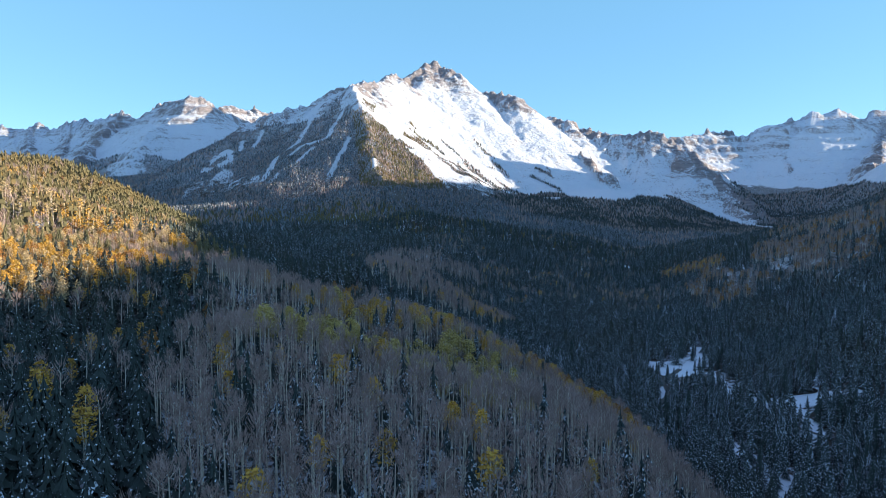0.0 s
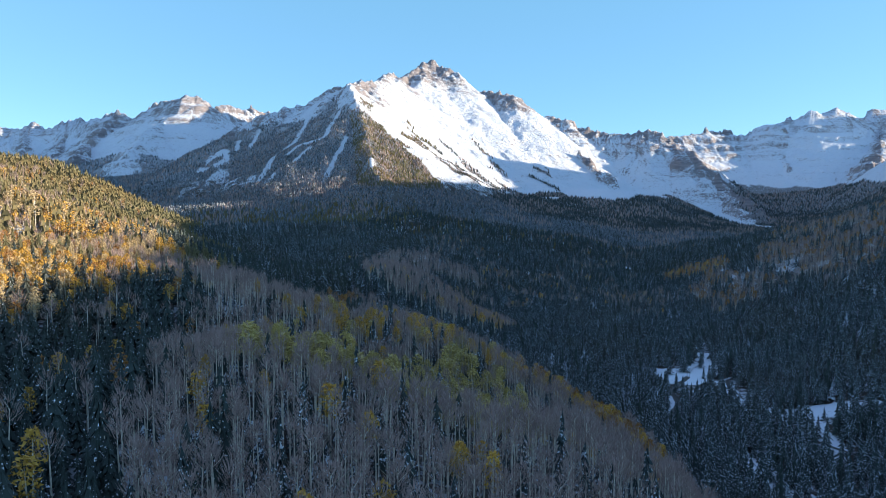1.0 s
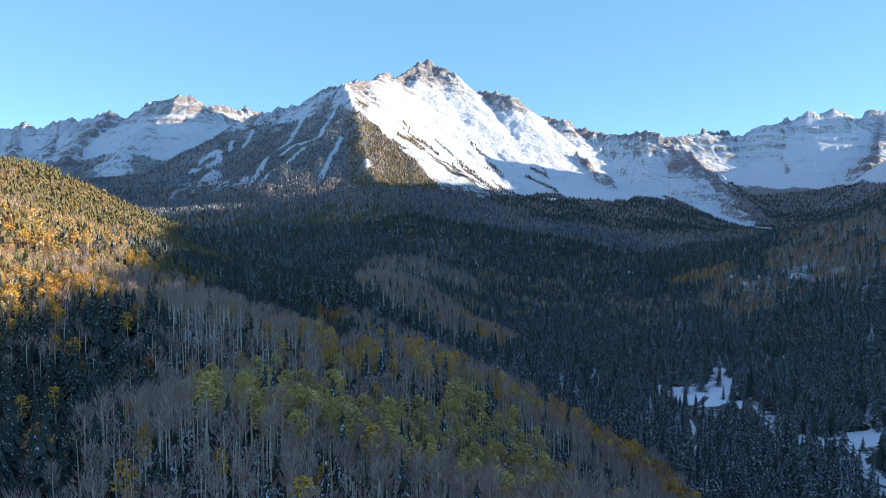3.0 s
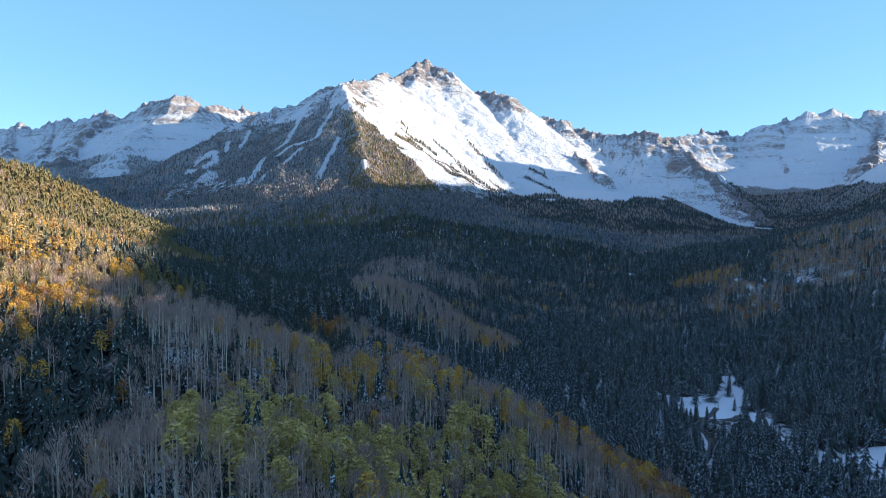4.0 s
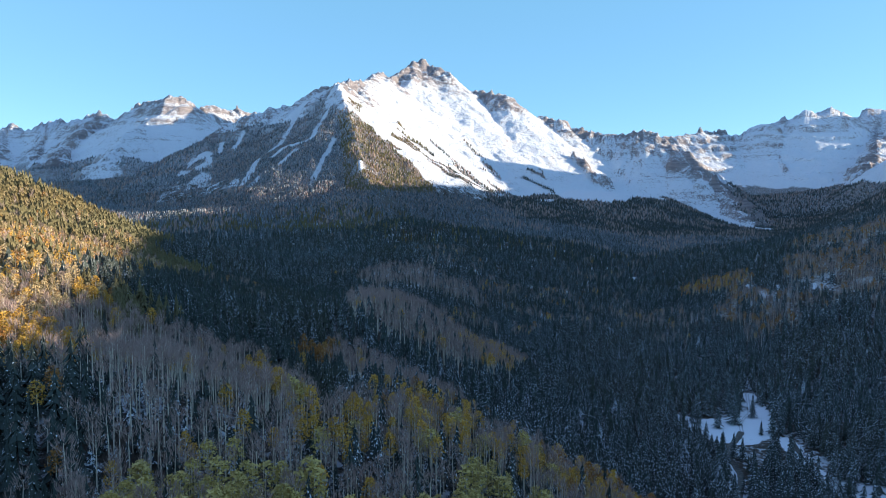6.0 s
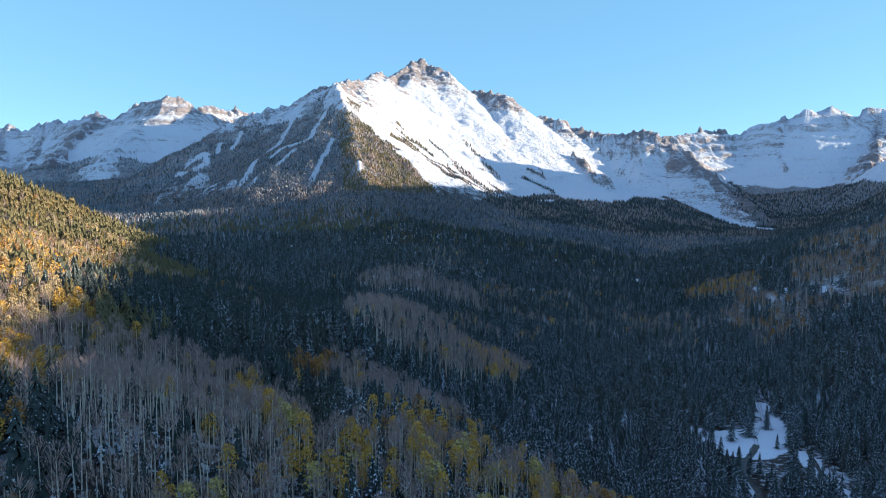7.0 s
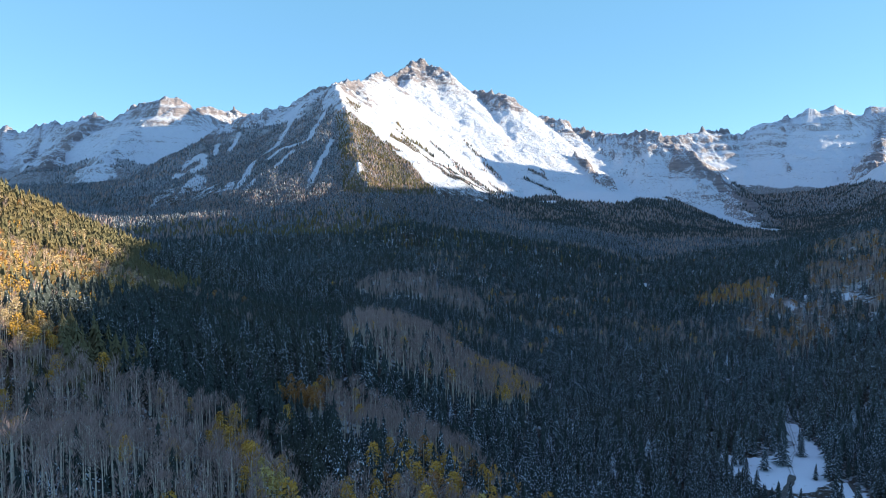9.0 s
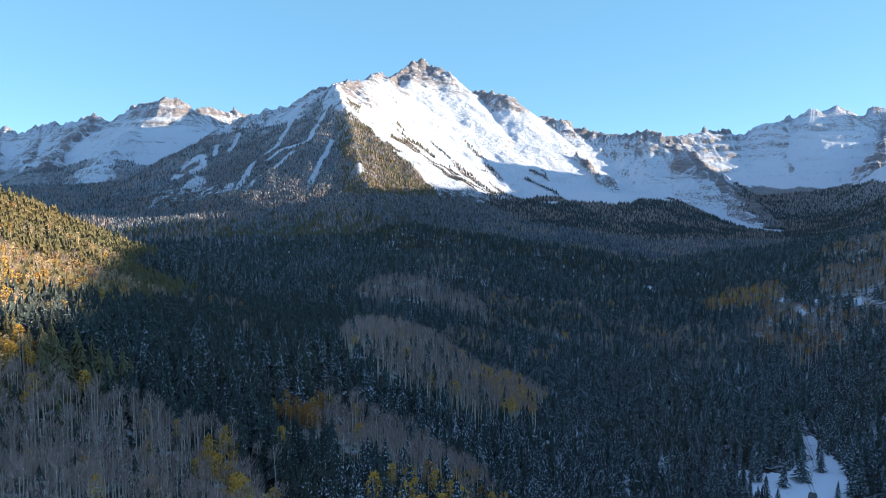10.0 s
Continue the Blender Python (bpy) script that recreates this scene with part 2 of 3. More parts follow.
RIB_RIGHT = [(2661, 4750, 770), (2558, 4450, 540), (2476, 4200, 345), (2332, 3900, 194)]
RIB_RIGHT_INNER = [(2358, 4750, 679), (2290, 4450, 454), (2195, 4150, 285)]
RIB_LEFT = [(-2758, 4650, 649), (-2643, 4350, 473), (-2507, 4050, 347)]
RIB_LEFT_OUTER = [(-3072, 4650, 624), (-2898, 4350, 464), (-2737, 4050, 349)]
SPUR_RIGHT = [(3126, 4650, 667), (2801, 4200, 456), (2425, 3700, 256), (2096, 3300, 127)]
# unseen peak added to throw the shade over the lower snow face
SHADE_PEAK = [(2870, 3434, 300), (2800, 3286, 370), (2815, 3184, 780), (2950, 3014, 860)]
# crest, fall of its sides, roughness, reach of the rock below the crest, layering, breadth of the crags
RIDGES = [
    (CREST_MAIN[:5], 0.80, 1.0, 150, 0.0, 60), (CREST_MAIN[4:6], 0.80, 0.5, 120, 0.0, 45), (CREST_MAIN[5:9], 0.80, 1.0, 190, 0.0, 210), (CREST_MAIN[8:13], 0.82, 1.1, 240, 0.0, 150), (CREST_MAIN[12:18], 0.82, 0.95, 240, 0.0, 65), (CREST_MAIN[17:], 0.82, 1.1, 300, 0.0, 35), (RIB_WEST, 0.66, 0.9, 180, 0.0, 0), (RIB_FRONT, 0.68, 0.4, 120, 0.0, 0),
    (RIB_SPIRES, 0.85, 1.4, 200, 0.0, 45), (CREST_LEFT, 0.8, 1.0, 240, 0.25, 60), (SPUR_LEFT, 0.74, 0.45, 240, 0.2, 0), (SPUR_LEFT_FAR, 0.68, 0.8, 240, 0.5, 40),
    (CREST_RIGHT, 0.75, 0.95, 330, 0.35, 30), (RIB_RIGHT, 0.8, 0.8, 300, 0.3, 20), (RIB_RIGHT_INNER, 0.8, 0.8, 300, 0.3, 0), (RIB_LEFT, 0.75, 0.7, 200, 0.1, 30), (RIB_LEFT_OUTER, 0.75, 0.7, 200, 0.1, 30), (SHADE_PEAK, 1.0, 0.3, 500, 0.3, 0), (SPUR_RIGHT, 0.7, 0.9, 300, 0.6, 30)]


def spread(line, gap):
    """Points along a line of land, at even gaps."""
    out = []
    for a, b in zip(line[:-1], line[1:]):
        a, b = np.array(a, float), np.array(b, float)
        k = max(1, int(np.hypot(*(b - a)[:2]) / gap))
        out += [a + (b - a) * i / k for i in range(k)]
    return out + [np.array(line[-1], float)]


class Land:
    """The valley floor and hills: a smooth sheet over the lines of the land."""

    def __init__(self):
        nodes = []
        for line, gap in ((STREAM, 150), (SPUR_TOE, 110), (SPUR_CREST, 90), (RIGHT_CREST, 300), (LEFT_CREST, 170), (SHOULDER, 120), (RIGHT_BROW, 150)):
            nodes += spread(line, gap)
        for line in (SPUR_SLOPE, DRAW, MIDDLE_CREST, LEFT_SLOPE, VALLEY, HOLLOW, RIGHT_SLOPE, OUTSKIRTS):
            nodes += [np.array(p, float) for p in line]
        self.at = np.array(nodes)
        self.mean = self.at[:, 2].mean()
        d = np.hypot(self.at[:, None, 0] - self.at[None, :, 0], self.at[:, None, 1] - self.at[None, :, 1])
        self.weight = np.linalg.solve(np.sqrt(d * d + 900) * -1 + np.eye(len(d)) * -6.0, self.at[:, 2] - self.mean)

    def height(self, x, y):
        z = np.full(x.shape, self.mean)
        for (px, py, _), w in zip(self.at, self.weight):
            z -= w * np.sqrt((x - px) ** 2 + (y - py) ** 2 + 900)
        return z


LAND = Land()


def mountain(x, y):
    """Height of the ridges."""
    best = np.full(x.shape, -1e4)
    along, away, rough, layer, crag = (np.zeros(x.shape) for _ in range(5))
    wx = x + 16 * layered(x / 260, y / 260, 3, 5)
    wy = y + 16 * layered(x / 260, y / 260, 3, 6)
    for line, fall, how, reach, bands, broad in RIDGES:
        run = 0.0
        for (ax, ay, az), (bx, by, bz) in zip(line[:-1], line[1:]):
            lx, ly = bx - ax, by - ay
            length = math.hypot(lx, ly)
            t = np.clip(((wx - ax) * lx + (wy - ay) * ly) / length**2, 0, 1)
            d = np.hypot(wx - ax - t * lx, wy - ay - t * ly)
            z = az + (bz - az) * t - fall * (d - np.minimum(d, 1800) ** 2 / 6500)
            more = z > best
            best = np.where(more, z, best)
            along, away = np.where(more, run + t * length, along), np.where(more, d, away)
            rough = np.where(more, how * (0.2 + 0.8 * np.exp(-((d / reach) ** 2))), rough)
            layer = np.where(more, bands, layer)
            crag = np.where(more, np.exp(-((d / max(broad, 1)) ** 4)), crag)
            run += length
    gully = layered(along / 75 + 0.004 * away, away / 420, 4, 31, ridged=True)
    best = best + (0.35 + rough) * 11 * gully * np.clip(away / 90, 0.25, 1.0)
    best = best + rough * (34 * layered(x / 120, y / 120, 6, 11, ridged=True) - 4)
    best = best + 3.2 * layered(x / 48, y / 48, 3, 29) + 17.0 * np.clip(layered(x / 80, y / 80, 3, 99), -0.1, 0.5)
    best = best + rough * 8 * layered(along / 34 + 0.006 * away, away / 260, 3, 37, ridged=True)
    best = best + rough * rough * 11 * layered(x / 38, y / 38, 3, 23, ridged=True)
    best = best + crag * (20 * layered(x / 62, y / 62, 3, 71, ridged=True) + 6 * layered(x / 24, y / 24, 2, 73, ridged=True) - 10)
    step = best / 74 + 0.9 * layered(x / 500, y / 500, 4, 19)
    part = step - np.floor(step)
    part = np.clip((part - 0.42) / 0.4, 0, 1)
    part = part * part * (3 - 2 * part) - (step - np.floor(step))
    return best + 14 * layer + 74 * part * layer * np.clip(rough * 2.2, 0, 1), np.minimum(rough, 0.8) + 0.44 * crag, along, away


def ground(x, y, with_rock=False):
    x, y = np.asarray(x, float), np.asarray(y, float)
    base = LAND.height(x, y)
    far = np.clip((np.hypot(x, y) - 150) / 900, 0.12, 1)
    base = base + 13 * np.exp(-(((x + 45) / 62) ** 2) - ((y - 606) / 36) ** 2)
    base = base + 5 * far * layered(x / 90, y / 90, 4, 3)
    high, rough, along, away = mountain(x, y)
    k = 18.0
    blend = np.clip(0.5 + 0.5 * (high - base) / k, 0, 1)
    z = base * (1 - blend) + high * blend + k * blend * (1 - blend) * 0.5
    return (z, rough * blend, along, away, blend) if with_rock else z


def mesh_of(name, verts, tris, slots, kinds=None, smooth=False):
    me = bpy.data.meshes.new(name)
    me.vertices.add(len(verts))
    me.vertices.foreach_set("co", np.ascontiguousarray(verts, np.float32).ravel())
    me.loops.add(3 * len(tris))
    me.loops.foreach_set("vertex_index", np.ascontiguousarray(tris, np.int32).ravel())
    me.polygons.add(len(tris))
    me.polygons.foreach_set("loop_start", np.arange(0, 3 * len(tris), 3, dtype=np.int32))
    me.polygons.foreach_set("use_smooth", np.full(len(tris), smooth))
    for m in slots:
        me.materials.append(MATERIALS[m])
    if kinds is not None:
        me.polygons.foreach_set("material_index", np.ascontiguousarray(kinds, np.int32))
    me.update(calc_edges=True)
    return me


def build_ground():
    middle = (0.0, -80.0)
    view = np.radians(np.linspace(-41, 41, 640))
    rest = np.radians(np.linspace(42, 318, 48)[1:-1])
    turn = np.concatenate([view, rest])
    near = np.geomspace(25, 1900, 120)
    radii = np.concatenate([[0.5], near, np.arange(1911, 5250, 11), np.linspace(5300, 7200, 14)])
    rr, tt = np.meshgrid(radii, turn, indexing="ij")
    x, y = middle[0] + rr * np.sin(tt), middle[1] + rr * np.cos(tt)
    z, rock, along, away, _ = ground(x, y, True)
    n, m = rr.shape
    i, j = np.meshgrid(np.arange(n - 1), np.arange(m), indexing="ij")
    a, b = i * m + j, i * m + (j + 1) % m
    c, d = a + m, b + m
    tris = np.concatenate([np.stack([a, b, d], -1).reshape(-1, 3), np.stack([a, d, c], -1).reshape(-1, 3)])
    ob = new("ground", mesh_of("ground", np.stack([x, y, z], -1).reshape(-1, 3), tris, [M_GROUND], smooth=True))
    ob.data.attributes.new("rockiness", "FLOAT", "POINT").data.foreach_set("value", np.ascontiguousarray(rock, np.float32).ravel())
    fall = np.stack([along, away, z], -1).reshape(-1, 3)
    ob.data.attributes.new("fall_line", "FLOAT_VECTOR", "POINT").data.foreach_set("vector", np.ascontiguousarray(fall, np.float32).ravel())
    cover = brush_at(x, y, z)
    ob.data.attributes.new("brush", "FLOAT", "POINT").data.foreach_set("value", np.ascontiguousarray(cover, np.float32).ravel())
    return tagged(ob, "snow-covered valley rising to steep rocky snow mountains", "ground", kind="structure")

# ---- trees ----
rng = np.random.default_rng(7)


class Shape:
    """Triangles of one tree of unit height, by material and part."""

    def __init__(self):
        self.verts, self.tris, self.mats, self.parts = [], [], [], []

    def add(self, points, faces, mat, part):
        k = len(self.verts)
        self.verts += [tuple(p) for p in points]
        self.tris += [tuple(k + i for i in f) for f in faces]
        self.mats += [mat] * len(faces)
        self.parts += [part] * len(faces)

    def stem(self, a, b, ra, rb, sides, mat, part):
        a, b = np.array(a, float), np.array(b, float)
        w = (b - a) / np.linalg.norm(b - a)
        u = np.cross(w, (0.3, 1, 0.1))
        u /= np.linalg.norm(u)
        v = np.cross(w, u)
        ring = [np.cos(t) * u + np.sin(t) * v for t in np.linspace(0, 2 * np.pi, sides, endpoint=False)]
        pts = [a + ra * r for r in ring] + [b + rb * r for r in ring]
        faces = []
        for i in range(sides):
            j = (i + 1) % sides
            faces += [(i, j, sides + j), (i, sides + j, sides + i)]
        self.add(pts, faces, mat, part)

    def arrays(self, part=None):
        v, t, m = np.array(self.verts, float), np.array(self.tris), np.array(self.mats)
        if part is not None:
            keep = np.array([p == part for p in self.parts])
            t, m = t[keep], m[keep]
            used = np.unique(t)
            back = np.zeros(len(v), int)
            back[used] = np.arange(len(used))
            v, t = v[used], back[t]
        return v, t, m


def spruce_shape(tiers, boughs, mat, wide=0.17, single=False):
    s = Shape()
    if tiers > 4:
        s.stem((0, 0, -0.06), (0, 0, 0.5), 0.016, 0.008, 4, M_DARK, "trunk")
    for k in range(tiers):
        f = k / tiers
        z = 0.10 + 0.86 * f**0.92
        r = wide * (1 - f) ** 0.85 * rng.uniform(0.85, 1.12) + 0.012
        lift, drop = 0.5 / tiers + 0.04, 0.42 * r
        if single:
            ring = [(0, 0, min(1.0, z + max(lift * 1.6, 1.15 / tiers)))]
            for b in range(2 * boughs):
                t = np.pi * b / boughs + 1.3 * k
                q = r * (rng.uniform(0.85, 1.2) if b % 2 else 0.45)
                ring.append((q * np.cos(t), q * np.sin(t), z - (drop if b % 2 else 0) + rng.uniform(-0.01, 0.01)))
            s.add(ring, [(0, 1 + b, 1 + (b + 1) % (2 * boughs)) for b in range(2 * boughs)], mat, "crown")
        else:
            for b in range(boughs):
                t = 2 * np.pi * (b + rng.uniform(-0.5, 0.5)) / boughs + 1.9 * k
                q, dz = r * rng.uniform(0.6, 1.3), rng.uniform(-0.016, 0.016)
                w = 1.0 * np.pi / boughs
                pts = [(0, 0, z + lift + dz), (0.62 * q * np.cos(t - w), 0.62 * q * np.sin(t - w), z - 0.45 * drop + dz), (q * np.cos(t), q * np.sin(t), z - drop + dz), (0.62 * q * np.cos(t + w), 0.62 * q * np.sin(t + w), z - 0.45 * drop + dz)]
                s.add(pts, [(0, 1, 2), (0, 2, 3)], mat, "crown")
    if tiers > 4:
        s.stem((0, 0, 0.93), (0, 0, 1.03), 0.008, 0.001, 3, mat, "crown")
    return s


def aspen_shape(sides, limbs, twigs, leaves, size, mat, start=0.66, girth=1.0):
    """A pale pole with a narrow crown of twigs, or of leaves."""
    s = Shape()
    lean = rng.uniform(-0.025, 0.025, 2)
    top = np.array([lean[0], lean[1], 0.9])
    mid = top * 0.55 + np.array([*rng.uniform(-0.008, 0.008, 2), 0])
    s.stem((0, 0, -0.06), mid, 0.0125 * girth, 0.0095 * girth, sides, M_WHITE, "trunk")
    s.stem(mid, top, 0.0095 * girth, 0.003, sides, M_WHITE, "trunk")
    tips = []
    for k in range(limbs):
        f = start + (0.93 - start) * (k + 0.5) / limbs
        t = 2.4 * k + rng.uniform(-0.4, 0.4)
        root = mid + (top - mid) * max(0.0, (f - 0.5) / 0.4)
        root[2] = f
        reach = 0.13 * (1.15 - abs(2 * (f - start) / (1 - start) - 0.7)) * rng.uniform(0.8, 1.2)
        tip = root + np.array([reach * np.cos(t), reach * np.sin(t), reach * rng.uniform(0.7, 1.4)])
        s.stem(root, tip, 0.0028, 0.001, 3, M_WHITE, "trunk")
        tips.append((root, tip))
    for k in range(twigs + leaves):
        f = start + (1.02 - start) * rng.beta(1.6, 1.3)
        g = (f - start) / (1.02 - start)
        r = (0.105 if leaves == 0 else 0.14) * math.sin(math.pi * min(0.97, 0.16 + 0.80 * g)) ** 0.8 * math.sqrt(rng.uniform(0.05, 1))
        t = rng.uniform(0, 2 * np.pi)
        p = np.array([r * np.cos(t) + lean[0] * f, r * np.sin(t) + lean[1] * f, f])
        if k < twigs:
            out = np.array([np.cos(t) * 0.5, np.sin(t) * 0.5, rng.uniform(0.7, 1.6)]) * size * rng.uniform(0.6, 1.3)
            side = np.cross(out, rng.normal(size=3))
            side *= 0.055 * size / np.linalg.norm(side)
            s.add([p - side, p + side, p + out], [(0, 1, 2)], M_TWIG, "crown")
        else:
            a, b = rng.normal(size=3), rng.normal(size=3)
            a *= size * 0.55 * rng.uniform(0.7, 1.3) / np.linalg.norm(a)
            b *= size * 0.55 * rng.uniform(0.7, 1.3) / np.linalg.norm(b)
            s.add([p - 0.4 * a - 0.4 * b, p + a, p + b], [(0, 1, 2)], mat, "crown")
    return s


def spruces(tiers, boughs, wide, single):
    """Spruces by coat: snowless with a sunlit tint, a dusting, more, frost with haze."""
    return [[spruce_shape(tiers, boughs, mat, wide + 0.012 * k, single) for k in range(3)] for mat in (M_SUNLIT_SPRUCE, M_SPRUCE, M_SNOWY, M_FROST_HAZE)]


SPRUCE_NEAR = spruces(16, 9, 0.15, False)
SPRUCE_SEMI = spruces(9, 6, 0.155, False)
SPRUCE_MID = spruces(5, 3, 0.16, True)
SPRUCE_FAR = spruces(2, 3, 0.20, True)
SPRUCE_LAST = spruces(1, 2, 0.20, True)
ASPEN_LAST = {M_TWIG: [spruce_shape(1, 2, M_TWIG, 0.18 + 0.02 * k, True) for k in range(3)]}
ASPEN_NEAR = {M_TWIG: [aspen_shape(5, 9, 220, 0, 0.075, M_TWIG) for k in range(5)]}
ASPEN_SEMI = {M_TWIG: [aspen_shape(3, 2, 78, 0, 0.086, M_TWIG, 0.69) for k in range(6)]}
ASPEN_STAND = {M_TWIG: [aspen_shape(3, 0, 26, 0, 0.15, M_TWIG, 0.58, 1.5) for k in range(5)]}
ASPEN_MID = {M_TWIG: [aspen_shape(3, 0, 32, 0, 0.16, M_TWIG, 0.45, 0.7) for k in range(5)]}
ASPEN_FAR = {M_TWIG: [aspen_shape(3, 0, 11, 0, 0.27, M_TWIG, 0.42, 0.6) for k in range(4)]}
for leaf in (M_GREEN, M_GOLD, M_RUST, M_SUNLIT_LEAF):
    ASPEN_NEAR[leaf] = [aspen_shape(5, 7, 40, 900, 0.034, leaf, 0.56) for k in range(3)]
    ASPEN_SEMI[leaf] = [aspen_shape(3, 2, 12, 190, 0.056, leaf, 0.54) for k in range(3)]
    ASPEN_STAND[leaf] = ASPEN_MID[leaf] = [aspen_shape(3, 0, 6, 44, 0.10, leaf, 0.56) for k in range(3)]
    ASPEN_FAR[leaf] = [aspen_shape(3, 0, 0, 14, 0.18, leaf, 0.45) for k in range(2)]
    ASPEN_LAST[leaf] = [spruce_shape(1, 2, leaf, 0.22, True)]


def joined(name, shape_list, label):
    """One mesh of many trees: rows of shape, x, y, z, height, turn, width."""
    verts, tris, mats, k = [], [], [], 0
    groups = {}
    for row in shape_list:
        groups.setdefault(id(row[0]), (row[0], []))[1].append(row[1:])
    for shape, rows in groups.values():
        v, t, m = shape.arrays()
        r = np.array(rows)
        c, s = np.cos(r[:, 4]), np.sin(r[:, 4])
        w = (r[:, 3] * r[:, 5])[:, None]
        x = r[:, 0, None] + w * (v[:, 0] * c[:, None] - v[:, 1] * s[:, None])
        y = r[:, 1, None] + w * (v[:, 0] * s[:, None] + v[:, 1] * c[:, None])
        z = r[:, 2, None] + r[:, 3, None] * v[:, 2]
        verts.append(np.stack([x, y, z], -1).reshape(-1, 3))
        tris.append((t[None] + (k + np.arange(len(r)) * len(v))[:, None, None]).reshape(-1, 3))
        mats.append(np.tile(m, len(r)))
        k += len(v) * len(r)
    ob = new(name, mesh_of(name, np.concatenate(verts), np.concatenate(tris), range(len(MATERIALS)), np.concatenate(mats)))
    return tagged(ob, label, "forest", kind="stuff")


def inside(x, y, corners):
    """Whether plan points lie in a polygon."""
    hit = np.zeros(x.shape, bool)
    for (ax, ay), (bx, by) in zip(corners, corners[1:] + corners[:1]):
        cross = ((ay > y) != (by > y)) & (x < (bx - ax) * (y - ay) / ((by - ay) or 1e-9) + ax)
        hit ^= cross
    return hit


# Stands of aspen and clearings, in plan.
SPUR_STAND = [(-70, 145), (-54, 112), (-42, 70), (60, 80), (98, 280), (90, 350), (40, 350), (-20, 335), (-45, 315), (-62, 345), (-82, 380), (-100, 396), (-200, 398), (-185, 330), (-110, 290), (-88, 250), (-84, 188)]
SPUR_RIM = [(-100, 372), (-92, 392), (-72, 378), (-50, 330), (-35, 318), (-15, 338), (40, 352), (90, 352), (100, 290), (78, 285), (62, 318), (20, 300), (-16, 290), (-44, 272), (-60, 300), (-80, 345)]
MIXED_STAND = [(-45, 322), (20, 356), (40, 352), (12, 396), (-28, 392)]
DRAW_STAND = [(-90, 440), (-56, 477), (-8, 442), (8, 405), (-32, 394), (-66, 425)]
MIDDLE_STAND = [(-66, 520), (-45, 500), (-24, 500), (0, 500), (25, 525), (50, 600), (64, 650), (50, 690), (0, 690), (-50, 660), (-76, 600), (-72, 545)]
BACK_STAND = [(-130, 1000), (-115, 1065), (-90, 1110), (-46, 1105), (0, 1080), (42, 1000), (46, 930), (0, 960), (-60, 990), (-90, 950)]
SPRUCE_CLUMP = [(-225, 425), (-140, 425), (-120, 500), (-200, 530)]
GOLD_BAND = [(-235, 280), (-150, 270), (-125, 310), (-140, 348), (-220, 352)]
RUST_GROVE = [(325, 975), (345, 1040), (405, 1090), (425, 1000), (400, 930), (350, 870)]
SNOW_TONGUE = [(1390, 2840), (1480, 2840), (1340, 3550), (960, 3550), (1140, 3220)]
HILL_STAND = [(-150, 255), (-175, 320), (-170, 420), (-230, 560), (-290, 760), (-380, 900), (-500, 900), (-570, 700), (-500, 420), (-330, 280), (-220, 230)]
RIGHT_STAND = [(300, 800), (330, 730), (390, 760), (400, 860), (350, 900)]
RIGHT_HILL = [(430, 700), (700, 880), (900, 1200), (620, 1180), (420, 900)]
MEADOWS = [
    [(150, 505), (150, 555), (182, 537), (212, 558), (228, 606), (238, 602), (228, 560), (214, 520), (200, 500), (178, 490), (162, 495)],
    [(203, 500), (193, 463), (187, 430), (189, 410), (214, 402), (270, 405), (270, 420), (240, 428), (222, 424), (203, 440), (204, 465), (212, 500)],
    [(40, 560), (72, 645), (80, 640), (80, 600), (72, 560), (60, 545)],
    [(154, 460), (162, 470), (156, 440), (140, 400), (128, 380), (120, 385), (136, 425)],
    [(152, 383), (163, 385), (162, 350), (172, 330), (165, 280), (152, 280), (146, 330)],
    [(190, 326), (200, 326), (216, 360), (226, 400), (212, 404), (204, 366)],
    [(352, 1280), (362, 1280), (376, 1350), (362, 1352)],
    [(385, 900), (392, 900), (402, 950), (392, 950)],
    [(405, 880), (412, 880), (420, 920), (410, 922)],
    [(420, 828), (434, 826), (448, 862), (436, 866)],
    [(372, 850), (384, 852), (396, 890), (384, 892)],
]


def build_clearing(corners):
    """A sheet of open snow that follows the ground."""
    p = np.array(corners, float)
    gap = 1.25 if p[:, 1].max() < 700 else 2.5
    gx, gy = np.arange(p[:, 0].min(), p[:, 0].max() + gap, gap), np.arange(p[:, 1].min(), p[:, 1].max() + gap, gap)
    x, y = np.meshgrid(gx, gy, indexing="ij")
    wx, wy = x + 5 * layered(x / 11, y / 11, 4, 61), y + 5 * layered(x / 11, y / 11, 4, 62)
    use = inside(wx, wy, corners)
    z = ground(x, y) + 0.3
    n, m = x.shape
    i, j = np.nonzero(use[:-1, :-1])
    a = i * m + j
    tris = np.concatenate([np.stack([a, a + m, a + m + 1], -1), np.stack([a, a + m + 1, a + 1], -1)])
    used = np.unique(tris)
    back = np.zeros(n * m, int)
    back[used] = np.arange(len(used))
    verts = np.stack([x, y, z], -1).reshape(-1, 3)[used]
    ob = new("snow_clearing", mesh_of("snow_clearing", verts, back[tris], [M_CLEARING], smooth=True))
    return tagged(ob, "open clearing of trampled snow among spruces", "clearing", kind="structure")


for meadow in MEADOWS:
    build_clearing(meadow)


